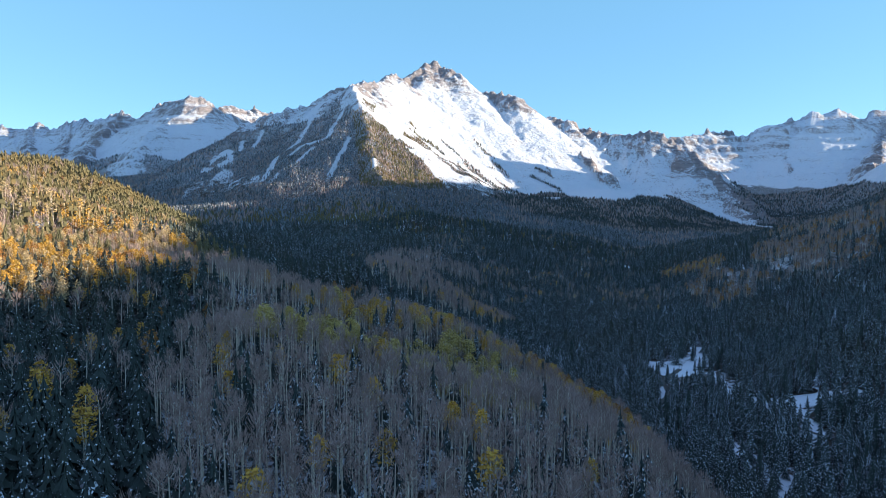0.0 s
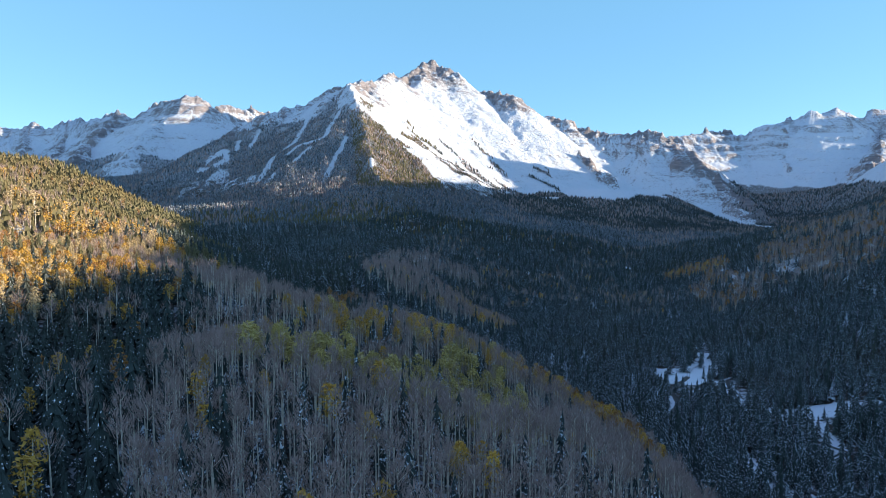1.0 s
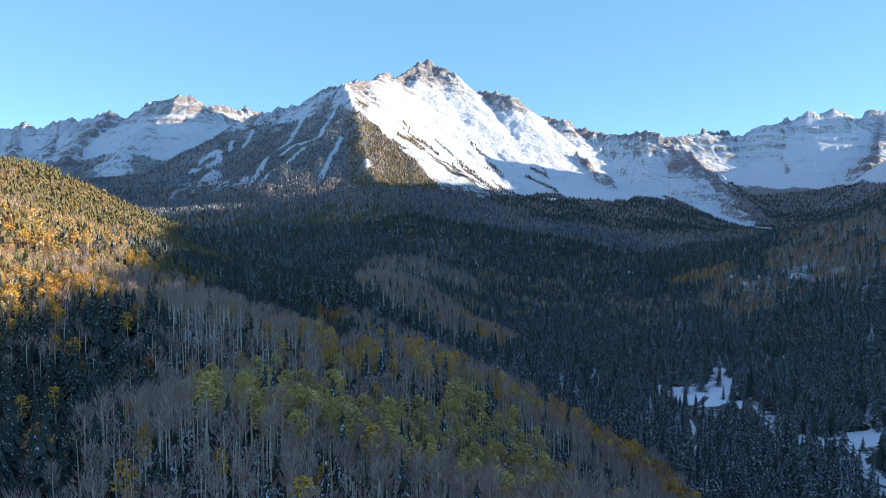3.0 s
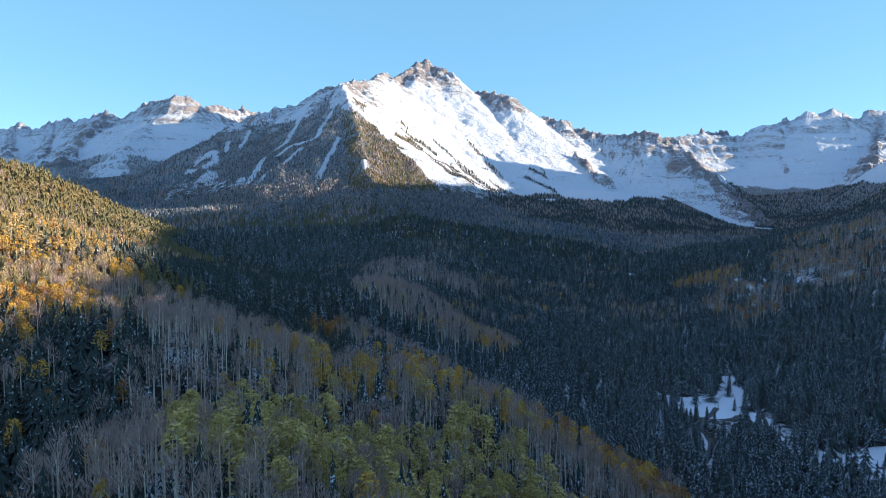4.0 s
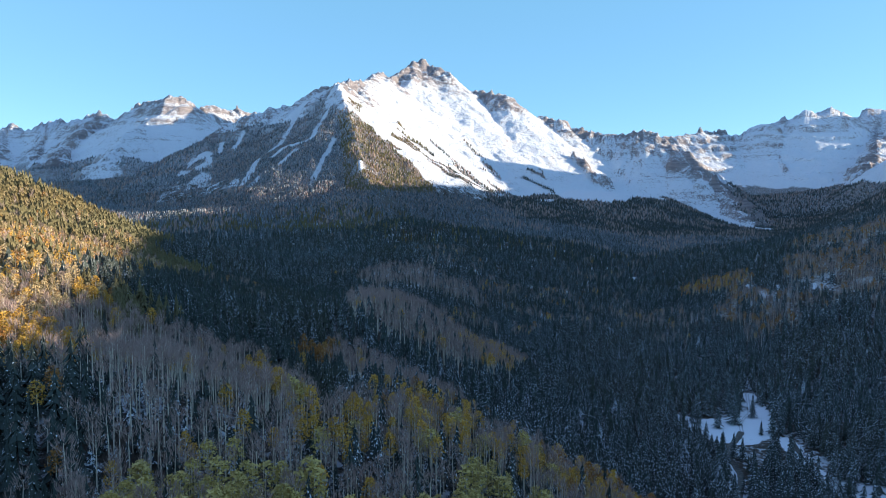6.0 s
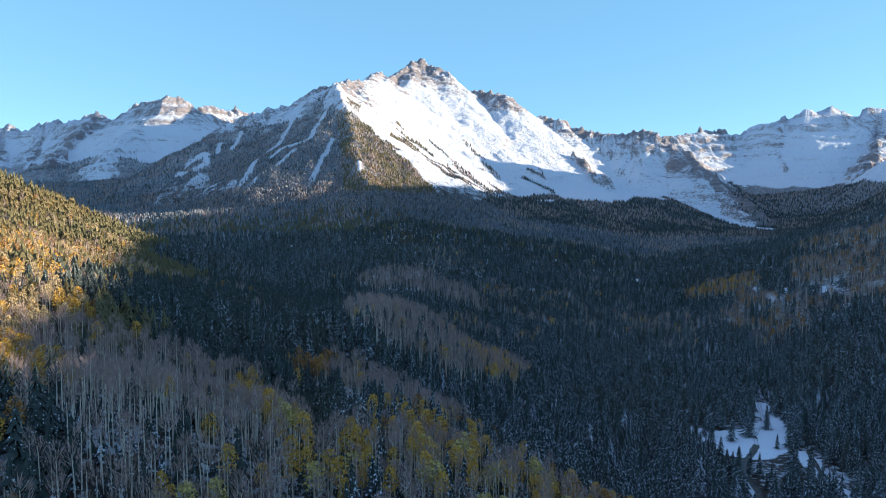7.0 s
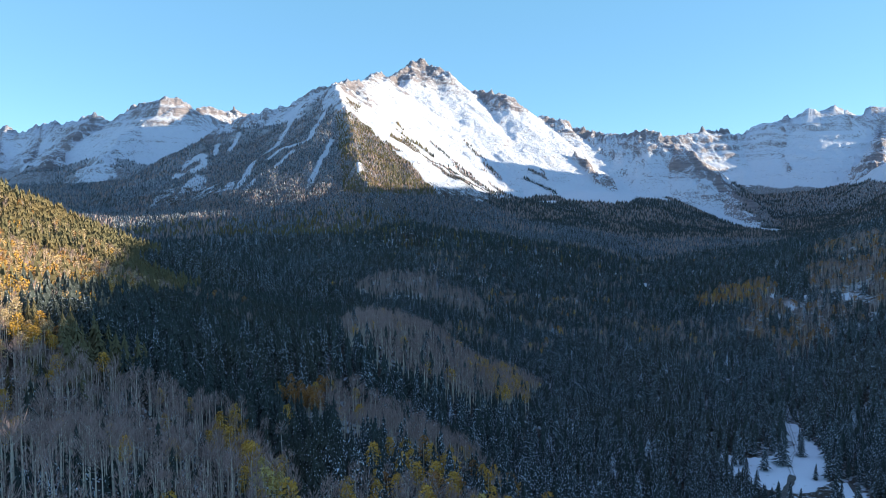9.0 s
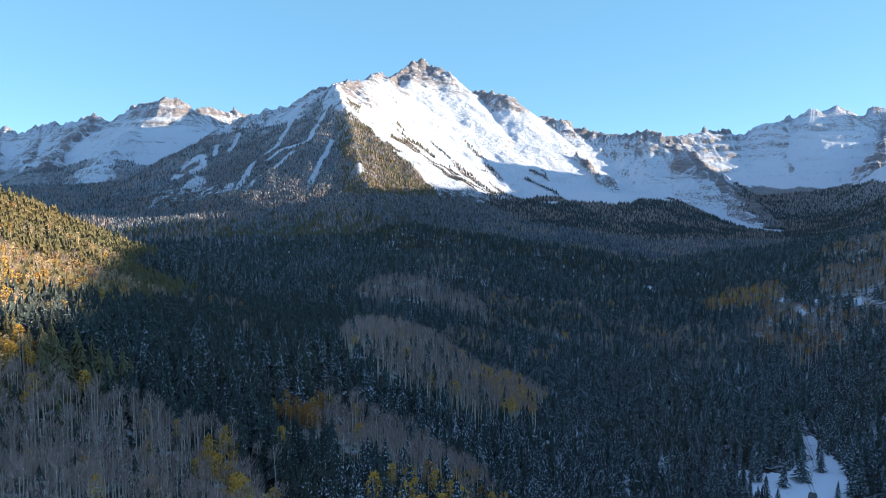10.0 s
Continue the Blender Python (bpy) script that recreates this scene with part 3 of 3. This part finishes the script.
def build_track(name, line, width, rise, label, category):
    """A strip along the ground with a ragged edge."""
    pts = np.array([(*p, 0.0) for p in line])
    pts = np.array(spread([tuple(q) for q in pts], 2.0))
    ahead = np.gradient(pts[:, :2], axis=0)
    side = np.stack([-ahead[:, 1], ahead[:, 0]], -1) / np.linalg.norm(ahead, axis=1)[:, None]
    rows = []
    for k in (-1.0, -0.4, 0.4, 1.0):
        q = pts[:, :2] + side * (k * 0.5 * width * (1 + 0.35 * layered(pts[:, 0] / 4, pts[:, 1] / 4 + k, 2, 77)))[:, None]
        rows.append(np.column_stack([q, ground(q[:, 0], q[:, 1]) + rise - 0.15 * (abs(k) < 0.9)]))
    n = len(pts)
    tris = []
    for r in range(3):
        for i in range(n - 1):
            a = r * n + i
            tris += [(a, a + 1, a + n + 1), (a, a + n + 1, a + n)]
    ob = new(name, mesh_of(name, np.concatenate(rows), np.array(tris), [M_TRACK], smooth=True))
    return tagged(ob, label, category, kind="structure")


ROAD = [(122, 393), (135, 409), (147, 430), (154, 443), (158, 458), (160, 470), (168, 488), (180, 502), (187, 512), (192, 525), (201, 538), (209, 547), (222, 575), (234, 602)]
BROOK = [(212, 500), (202, 470), (192, 458), (186, 443), (183, 423), (184, 411), (192, 400), (205, 380), (214, 350), (205, 320)]
build_track("forest_road", ROAD[:9], 3.6, 0.55, "dark wet dirt road through snowy spruces", "road")
for shift in (-0.9, 0.9):
    build_track("wheel_rut", [(x + shift, y) for x, y in ROAD[8:]], 0.6, 0.42, "dark wheel rut worn into the snow", "track")
build_track("stream", BROOK, 2.4, 0.5, "narrow dark stream between snowy banks", "stream")


def build_log():
    """A fallen dead trunk with broken limbs, lying on the snow."""
    log = new("fallen_log")
    a, c = np.array((188.0, 453.0)), np.array((198.0, 451.0))
    lift = ground(np.array([a[0], c[0]]), np.array([a[1], c[1]])) + 0.6
    for k in range(8):
        s = Shape()
        if k == 0:
            s.stem((*a, lift[0]), (*c, lift[1]), 0.34, 0.16, 7, M_DARK, "trunk")
        else:
            f = 0.15 + 0.1 * k
            p = np.array([*(a + (c - a) * f), lift[0] + (lift[1] - lift[0]) * f])
            s.stem(p, p + np.array([rng.uniform(-0.4, 0.9), rng.uniform(-1.0, 1.0), rng.uniform(0.4, 1.3)]), 0.07, 0.02, 4, M_DARK, "limb")
        v, t, m = s.arrays()
        name = "limb" if k else "trunk"
        new(name, mesh_of(name, v, t, [M_DARK])).parent = log
    return tagged(log, "dark fallen dead log with broken limbs on snow", "log")


def scatter(gap, low, high):
    """Jittered plan points between two distances, in the valley's wedge."""
    g = np.arange(-high - 70, high + 70, gap)
    x, y = np.meshgrid(g, g)
    x = (x + rng.uniform(-0.48, 0.48, x.shape) * gap).ravel()
    y = (y + rng.uniform(-0.48, 0.48, y.shape) * gap).ravel()
    r = np.hypot(x, y - 60)
    keep = (r >= low) & (r < high) & (y > -40) & ((y > 75) | (rng.uniform(size=x.shape) < 0.4)) & (np.abs(x) < 0.74 * y + 62)
    return x[keep], y[keep]


build_log()


def slope_of(x, y):
    e = 12.0
    return np.hypot(ground(x + e, y) - ground(x - e, y), ground(x, y + e) - ground(x, y - e)) / (2 * e)


def ragged(x, y, corners, by=9.0):
    """Whether plan points lie in a stand with an uneven edge."""
    wx = x + by * layered(x / 24, y / 24, 3, 81)
    wy = y + by * layered(x / 24, y / 24, 3, 82)
    return inside(wx, wy, corners)


def line_gap(x, y, line):
    """How far plan points lie from a line."""
    best = np.full(np.shape(x), 1e6)
    for (ax, ay), (bx, by) in zip(line[:-1], line[1:]):
        t = np.clip(((x - ax) * (bx - ax) + (y - ay) * (by - ay)) / ((bx - ax) ** 2 + (by - ay) ** 2), 0, 1)
        best = np.minimum(best, np.hypot(x - ax - t * (bx - ax), y - ay - t * (by - ay)))
    return best


def kinds_at(x, y, z):
    """For plan points: 0 nothing, 1 spruce, or the foliage of an aspen."""
    out = np.full(x.shape, 1)
    patch, fine = layered(x / 130, y / 130, 3, 41), layered(x / 34, y / 34, 3, 43)
    u = rng.uniform(size=x.shape)
    spur, draw, middle = ragged(x, y, SPUR_STAND), ragged(x, y, DRAW_STAND, 5.0), ragged(x, y, MIDDLE_STAND)
    hill, right, top = ragged(x, y, HILL_STAND, 20.0), ragged(x, y, RIGHT_STAND, 20.0), ragged(x, y, RIGHT_HILL, 30.0)
    stand = spur | draw | middle
    out = np.where(stand & (u < np.where(spur, 0.72, 0.88)), M_TWIG, out)
    brow = x < -415 - 0.05 * (y - 700)
    out = np.where(hill & (fine + 0.5 * patch > -0.2) & (u < np.where(brow, 0.3, 0.7)), M_TWIG, out)
    out = np.where(ragged(x, y, SPRUCE_CLUMP, 12.0) & (u < 0.9), 1, out)
    back, rusty, band = ragged(x, y, BACK_STAND, 16.0), ragged(x, y, RUST_GROVE, 14.0), ragged(x, y, GOLD_BAND, 14.0)
    out = np.where((back & (u < 0.75)) | (rusty & (u < 0.7)) | (band & (u < 0.5)), M_TWIG, out)
    out = np.where((right | top) & (fine > -0.25) & (u < 0.8), M_TWIG, out)
    out = np.where((out == 1) & (patch > np.where(y > 1700, -0.05, 0.22)) & (y > 620) & (u < np.where(y > 1700, 0.4, 0.34)) & ((fine > 0.0) | (y > 1700)), M_TWIG, out)
    out = np.where((out == 1) & (x < -70) & (y < 400) & (u < np.where(y > 235, 0.28, 0.12)), M_TWIG, out)
    edge = line_gap(x, y, [p[:2] for p in RIGHT_BROW]) + 20 * fine < 45
    out = np.where(edge, 1, out)
    out = np.where((out == 1) & on_cone(x, y, z) & (u < 0.22), M_TWIG, out)
    aspen = out == M_TWIG
    v = rng.uniform(size=x.shape)
    grove = ragged(x, y, [(-78, 240), (-70, 264), (-45, 262), (-20, 258), (2, 290), (15, 290), (38, 275), (34, 230), (20, 192), (0, 186), (-20, 190), (-45, 182), (-62, 195)], 6.0)
    rim, mixed_stand = inside(x, y, SPUR_RIM), inside(x, y, MIXED_STAND)
    out = np.where(mixed_stand & (u < 0.4), M_TWIG, out)
    aspen = out == M_TWIG
    out = np.where(aspen & grove & (v < 0.68), np.where((x + 30 * fine > 30) & (v < 0.2), M_GOLD, M_GREEN), out)
    out = np.where(aspen & (rim | mixed_stand) & (v < 0.45), np.where(x + 25 * fine < -25, np.where(v < 0.07, M_GREEN, M_GOLD), np.where(x + 60 * fine < 12, np.where(v < 0.12, M_GREEN, M_GOLD), np.where(v < 0.25, M_GOLD, M_RUST))), out)
    out = np.where(aspen & hill & (fine > -0.3) & (v < 0.13 + 0.42 * (layered(x / 40, y / 40, 2, 47) > 0.2)), np.where(v < 0.10, M_RUST, M_GOLD), out)
    # part of the hill's bare aspens get the cream, sunlit-tinted crown
    out = np.where(aspen & hill & (out == M_TWIG) & (v > 0.45), M_SUNLIT_LEAF, out)
    out = np.where(aspen & band & (v < 0.7), np.where(v < 0.18, M_RUST, M_GOLD), out)
    out = np.where(aspen & rusty & (v < 0.75), np.where(v < 0.5, M_RUST, M_GOLD), out)
    out = np.where(aspen & draw & (x < -68), M_RUST, out)
    out = np.where(aspen & middle & (x > 15) & (v < 0.3), M_GOLD, out)
    out = np.where(aspen & (right | top) & (v < 0.3), M_RUST, out)
    out = np.where(aspen & stand & ~grove & (v > 0.965), M_GOLD, out)
    out = np.where(aspen & ~(stand | hill | right | top | back | rusty | band | (y > 1700)) & (v < np.where(y < 400, 0.35, 0.16)), np.where(v < 0.08, M_RUST, M_GOLD), out)
    out = np.where(inside(x, y, [(150, 440), (215, 440), (218, 505), (150, 505)]) & (u < 0.55), 0, out)
    for k, meadow in enumerate(MEADOWS):
        if k > 5:
            out = np.where(inside(x, y + 9, meadow) | inside(x, y + 18, meadow) | inside(x, y + 27, meadow), 0, out)
        else:
            out = np.where((inside(x, y + 10, meadow) | inside(x, y + 20, meadow)) & (u > (0.35 if k < 2 else 0.7)), 0, out)
        out = np.where(inside(x, y, meadow) & (u > (0.35 if k in (2, 3, 4) else 0.10)), 0, out)
    return out


def tree_line(x, y, z):
    """Whether woods grow at a place on the mountain's foot."""
    wob = layered(x / 160, y / 160, 4, 53)
    edge = np.clip(72 + 1.0 * (0 - x), 72, 420)
    strip = layered((0.45 * x + 0.9 * y) / 55, (0.9 * x - 0.45 * y) / 260, 3, 57)
    edge = edge + np.where((x > -200) & (x < 520) & (y > 2250) & (strip > 0.3), 150, 0)
    limit = np.where(y > 2100, edge, 420) + (40 + 40 * (x < -330)) * wob
    limit = np.where((x < -330) & (y > 2100), 435 - 0.10 * (-330 - x) + 110 * wob, limit)
    limit = np.where(x < -1000, 285 + 70 * wob, limit)
    limit = np.where(ragged(x, y, [(-1760, 3180), (-1800, 3400), (-1650, 3360), (-1540, 3080)], 90.0), -999, limit)
    limit = np.where((x > 1100) & (y > 2600), 70 + 60 * wob, limit)
    limit = np.where((x > 1450) & (y > 2600), 165 + 50 * wob, limit)
    return ((z < limit) & ~ragged(x, y, SNOW_TONGUE, 30.0)) | tree_row(x, y)


# Avalanche runs down the wooded pyramid, with their half breadth, and rows of trees on the snow face.
CHUTES = [
    (10, [(-440, 2640), (-449, 2569), (-459, 2359), (-491, 2334), (-576, 2309)]), (11, [(-591, 2680), (-602, 2528), (-645, 2427), (-641, 2188), (-642, 2082)]),
    (8, [(-378, 2317), (-390, 2227), (-395, 2118), (-405, 2038)]), (10, [(-500, 2290), (-536, 2216), (-592, 2167), (-603, 2088)]), (14, [(-470, 2345), (-540, 2320), (-590, 2300)]),
    (9, [(-808, 2690), (-803, 2581)]), (8, [(-873, 2650), (-848, 2549)]), (8, [(-258, 2113), (-252, 2067)])]
ROCKY_FOOT = [(-970, 2600), (-880, 2560), (-800, 2300), (-690, 2240), (-625, 2090), (-700, 2100), (-877, 2200), (-960, 2230)]
TREE_ROWS = [(12, [(-53, 3040), (30, 2940), (109, 2852)]), (20, [(133, 3432), (200, 3280), (268, 3134)]), (12, [(148, 2784), (230, 2800), (293, 2873)]), (14, [(406, 3248), (527, 3105)]), (10, [(-120, 2700), (-40, 2560), (40, 2420)])]


def chute_at(x, y):
    """Open avalanche runs down the pyramid's shaded side."""
    wx, wy = x + 9 * layered(x / 35, y / 35, 3, 91), y + 9 * layered(x / 35, y / 35, 3, 92)
    run = np.zeros(np.shape(x), bool)
    for broad, line in CHUTES:
        run |= line_gap(wx, wy, line) < broad
    return run | (inside(wx, wy, ROCKY_FOOT) & (layered(x / 45, y / 45, 3, 94) > -0.15))


def tree_row(x, y):
    """Rows of trees that cross the open snow face."""
    wx, wy = x + 10 * layered(x / 40, y / 40, 3, 95), y + 10 * layered(x / 40, y / 40, 3, 96)
    row = np.zeros(np.shape(x), bool)
    for broad, line in TREE_ROWS:
        row |= line_gap(wx, wy, line) < broad
    return row


def brush_at(x, y, z):
    """Where bare thickets cover the slope between the trees."""
    cover = np.clip(1.3 - np.clip(z - 60, 0, 999) / 520, 0, 1) * tree_line(x, y, z)
    # cover thinned on the pyramid's shaded side, which pales it like haze
    cover = cover * np.where(on_cone(x, y, z) & chute_at(x, y), 0.0, np.where((x < -330) & (z > 60), 0.7, 0.95))
    return np.where(y > 1700, cover * ~tree_row(x, y), 0.0)


def on_cone(x, y, z):
    """The wooded pyramid in front of the peak."""
    return (x > -960) & (x < 200) & (y > 1800) & (y < 2750) & (z > 20)


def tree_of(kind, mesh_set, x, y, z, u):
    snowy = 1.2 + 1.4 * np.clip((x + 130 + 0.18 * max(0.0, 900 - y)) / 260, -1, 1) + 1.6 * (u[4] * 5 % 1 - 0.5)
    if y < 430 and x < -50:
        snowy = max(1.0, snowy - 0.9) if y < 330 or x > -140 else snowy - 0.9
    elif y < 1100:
        # the sunward left hill takes the sunlit tint
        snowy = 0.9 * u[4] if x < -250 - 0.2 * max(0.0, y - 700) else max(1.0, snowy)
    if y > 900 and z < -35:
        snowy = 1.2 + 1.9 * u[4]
    # shoulder trees kept darker, to stand out against the hazed coat behind
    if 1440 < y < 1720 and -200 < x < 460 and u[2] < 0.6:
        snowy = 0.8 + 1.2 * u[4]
    # benches that catch the sun take the sunlit tint too
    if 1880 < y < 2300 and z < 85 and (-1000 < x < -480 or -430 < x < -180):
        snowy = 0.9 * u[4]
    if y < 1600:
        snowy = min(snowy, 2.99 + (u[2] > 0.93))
    # far trees: shaded slopes get the hazed coat, the pyramid's sunward face the sunlit one
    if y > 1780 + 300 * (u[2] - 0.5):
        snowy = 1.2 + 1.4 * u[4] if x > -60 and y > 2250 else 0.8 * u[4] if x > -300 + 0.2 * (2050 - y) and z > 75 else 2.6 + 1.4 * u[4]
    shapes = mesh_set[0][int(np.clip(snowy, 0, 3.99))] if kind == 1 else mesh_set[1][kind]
    if kind == 1:
        tall, wide = 8.5 + 13.0 * u[1] ** 1.2, (0.9 + 0.5 * u[2]) * (1.18 if x < -140 else 1.0)
    else:
        tall, wide = 12.5 + 5.0 * u[1], (0.9 + 0.45 * u[2]) * (1.2 if kind == M_GREEN else 1.0)
    if y > 1700:
        tall *= 0.52 if on_cone(x, y, z) else 0.8
    return [shapes[int(u[3] * len(shapes))], x, y, z, tall, 6.283 * u[0], wide]


PLAIN = {"edge": ("spruce_tree", "snow-laden dark spruce beside a snowy clearing", "spruce"), 1: ("spruce_tree", "dark green snow-dusted spruce on the snowy spur", "spruce"), M_TWIG: ("aspen_tree", "bare white-barked aspen with grey-brown twigs", "aspen"), M_GREEN: ("aspen_tree", "white-barked aspen with lime-green autumn leaves", "aspen"), M_GOLD: ("aspen_tree", "white-barked aspen with golden autumn leaves", "aspen"), M_SUNLIT_LEAF: ("aspen_tree", "white-barked aspen with sparse leaves tinted cream as if sunlit", "aspen"), M_RUST: ("aspen_tree", "white-barked aspen with rust-orange leaves", "aspen")}
part_meshes = {}


def part_mesh(shape, part):
    key = (id(shape), part)
    if key not in part_meshes:
        v, t, m = shape.arrays(part)
        used = sorted(set(m.tolist()))
        part_meshes[key] = mesh_of(part, v, t, used, [used.index(k) for k in m])
    return part_meshes[key]


def plant(kind, row):
    """One tree as a thing with its trunk and crown."""
    shape, x, y, z, tall, turn, wide = row
    name, label, category = PLAIN[kind]
    tree = new(name)
    tree.matrix_world = Matrix.Translation((x, y, z)) @ Matrix.Rotation(turn, 4, "Z") @ Matrix.Diagonal((tall * wide, tall * wide, tall, 1))
    for part in ("trunk", "crown"):
        new(part, part_mesh(shape, part)).parent = tree
    return tagged(tree, label, category, group="spruces beside the clearing" if kind == "edge" else "trees of the near spur")


def grow():
    near, mid, far, single, beside = [], [], [], 0, 0
    stand_gap = 3.8
    for gap, low, high in ((stand_gap, 0, 430), (4.6, 0, 430), (5.6, 430, 1050), (3.5, 430, 760), (8.5, 1050, 1700), (7.8, 1700, 2250), (8.4, 2250, 3500), (10.5, 3500, 4300), (4.5, 1700, 2900)):
        x, y = scatter(gap, low, high)
        z = ground(x, y)
        kind = kinds_at(x, y, z)
        keep = (kind > 0) & tree_line(x, y, z)
        stand = ragged(x, y, SPUR_STAND) | ragged(x, y, DRAW_STAND, 5.0)
        inner = ragged(x, y, MIDDLE_STAND)
        if high == 430:
            keep &= stand == (gap == stand_gap)
        if high in (1050, 760):
            keep &= inner == (high == 760)
        if low >= 1700:
            keep &= on_cone(x, y, z) == (gap == 4.5)
            thin = np.clip(z - 60, 0, 999) / 700
            keep &= (slope_of(x, y) < 1.1) & (rng.uniform(size=x.shape) < 1.15 - thin + np.where(on_cone(x, y, z) & chute_at(x, y), -0.95, 0.0))
        x, y, z, kind, stand = x[keep], y[keep], z[keep], kind[keep], stand[keep]
        u = rng.uniform(size=(len(x), 5))
        close = np.hypot(x, y) < 262
        for k in range(len(x)):
            if high == 430:
                if close[k] and single < 320 and (kind[k] != 1 or not stand[k]) and u[k, 4] < 0.2:
                    plant(kind[k], tree_of(kind[k], (SPRUCE_NEAR, ASPEN_NEAR), x[k], y[k], z[k], u[k]))
                    single += 1
                    continue
                row = tree_of(kind[k], (SPRUCE_SEMI, ASPEN_SEMI), x[k], y[k], z[k], u[k])
                if stand[k] and kind[k] == 1 and u[k, 2] > 0.3:
                    row[4] *= 0.45
                near.append(row)
            elif high == 1050 and kind[k] == 1 and beside < 200 and 120 < x[k] < 245 and 380 < y[k] < 540:
                plant("edge", tree_of(1, (SPRUCE_NEAR, ASPEN_NEAR), x[k], y[k], z[k], u[k]))
                beside += 1
            elif high in (1050, 760):
                mid.append(tree_of(kind[k], (SPRUCE_MID, ASPEN_STAND if high == 760 else ASPEN_MID), x[k], y[k], z[k], u[k]))
            else:
                far.append(tree_of(kind[k], (SPRUCE_FAR, ASPEN_FAR) if high == 1700 else (SPRUCE_LAST, ASPEN_LAST), x[k], y[k], z[k], u[k]))
    x, y = scatter(3.3, 0, 430)
    z = ground(x, y)
    low = ragged(x, y, SPUR_STAND) & (y > 60) & (layered(x / 28, y / 28, 3, 45) + rng.uniform(-0.5, 0.5, x.shape) > -0.12)
    for px, py, pz, u in zip(x[low], y[low], z[low], rng.uniform(size=(int(low.sum()), 3))):
        near.append([SPRUCE_MID[1 + int(u[0] * 2.99)][int(u[1] * 3)], px, py, pz, 3.0 + 5.0 * u[2] ** 1.5, 6.283 * u[0], 1.5])
    for name, rows, label in (("near_forest", near, "mixed aspen and snow-dusted spruce forest on a spur"), ("valley_forest", mid, "dark snow-dusted spruce forest filling the valley floor"), ("far_forest", far, "distant dark spruce forest below the mountain")):
        joined(name, rows, label)


build_ground()
grow()
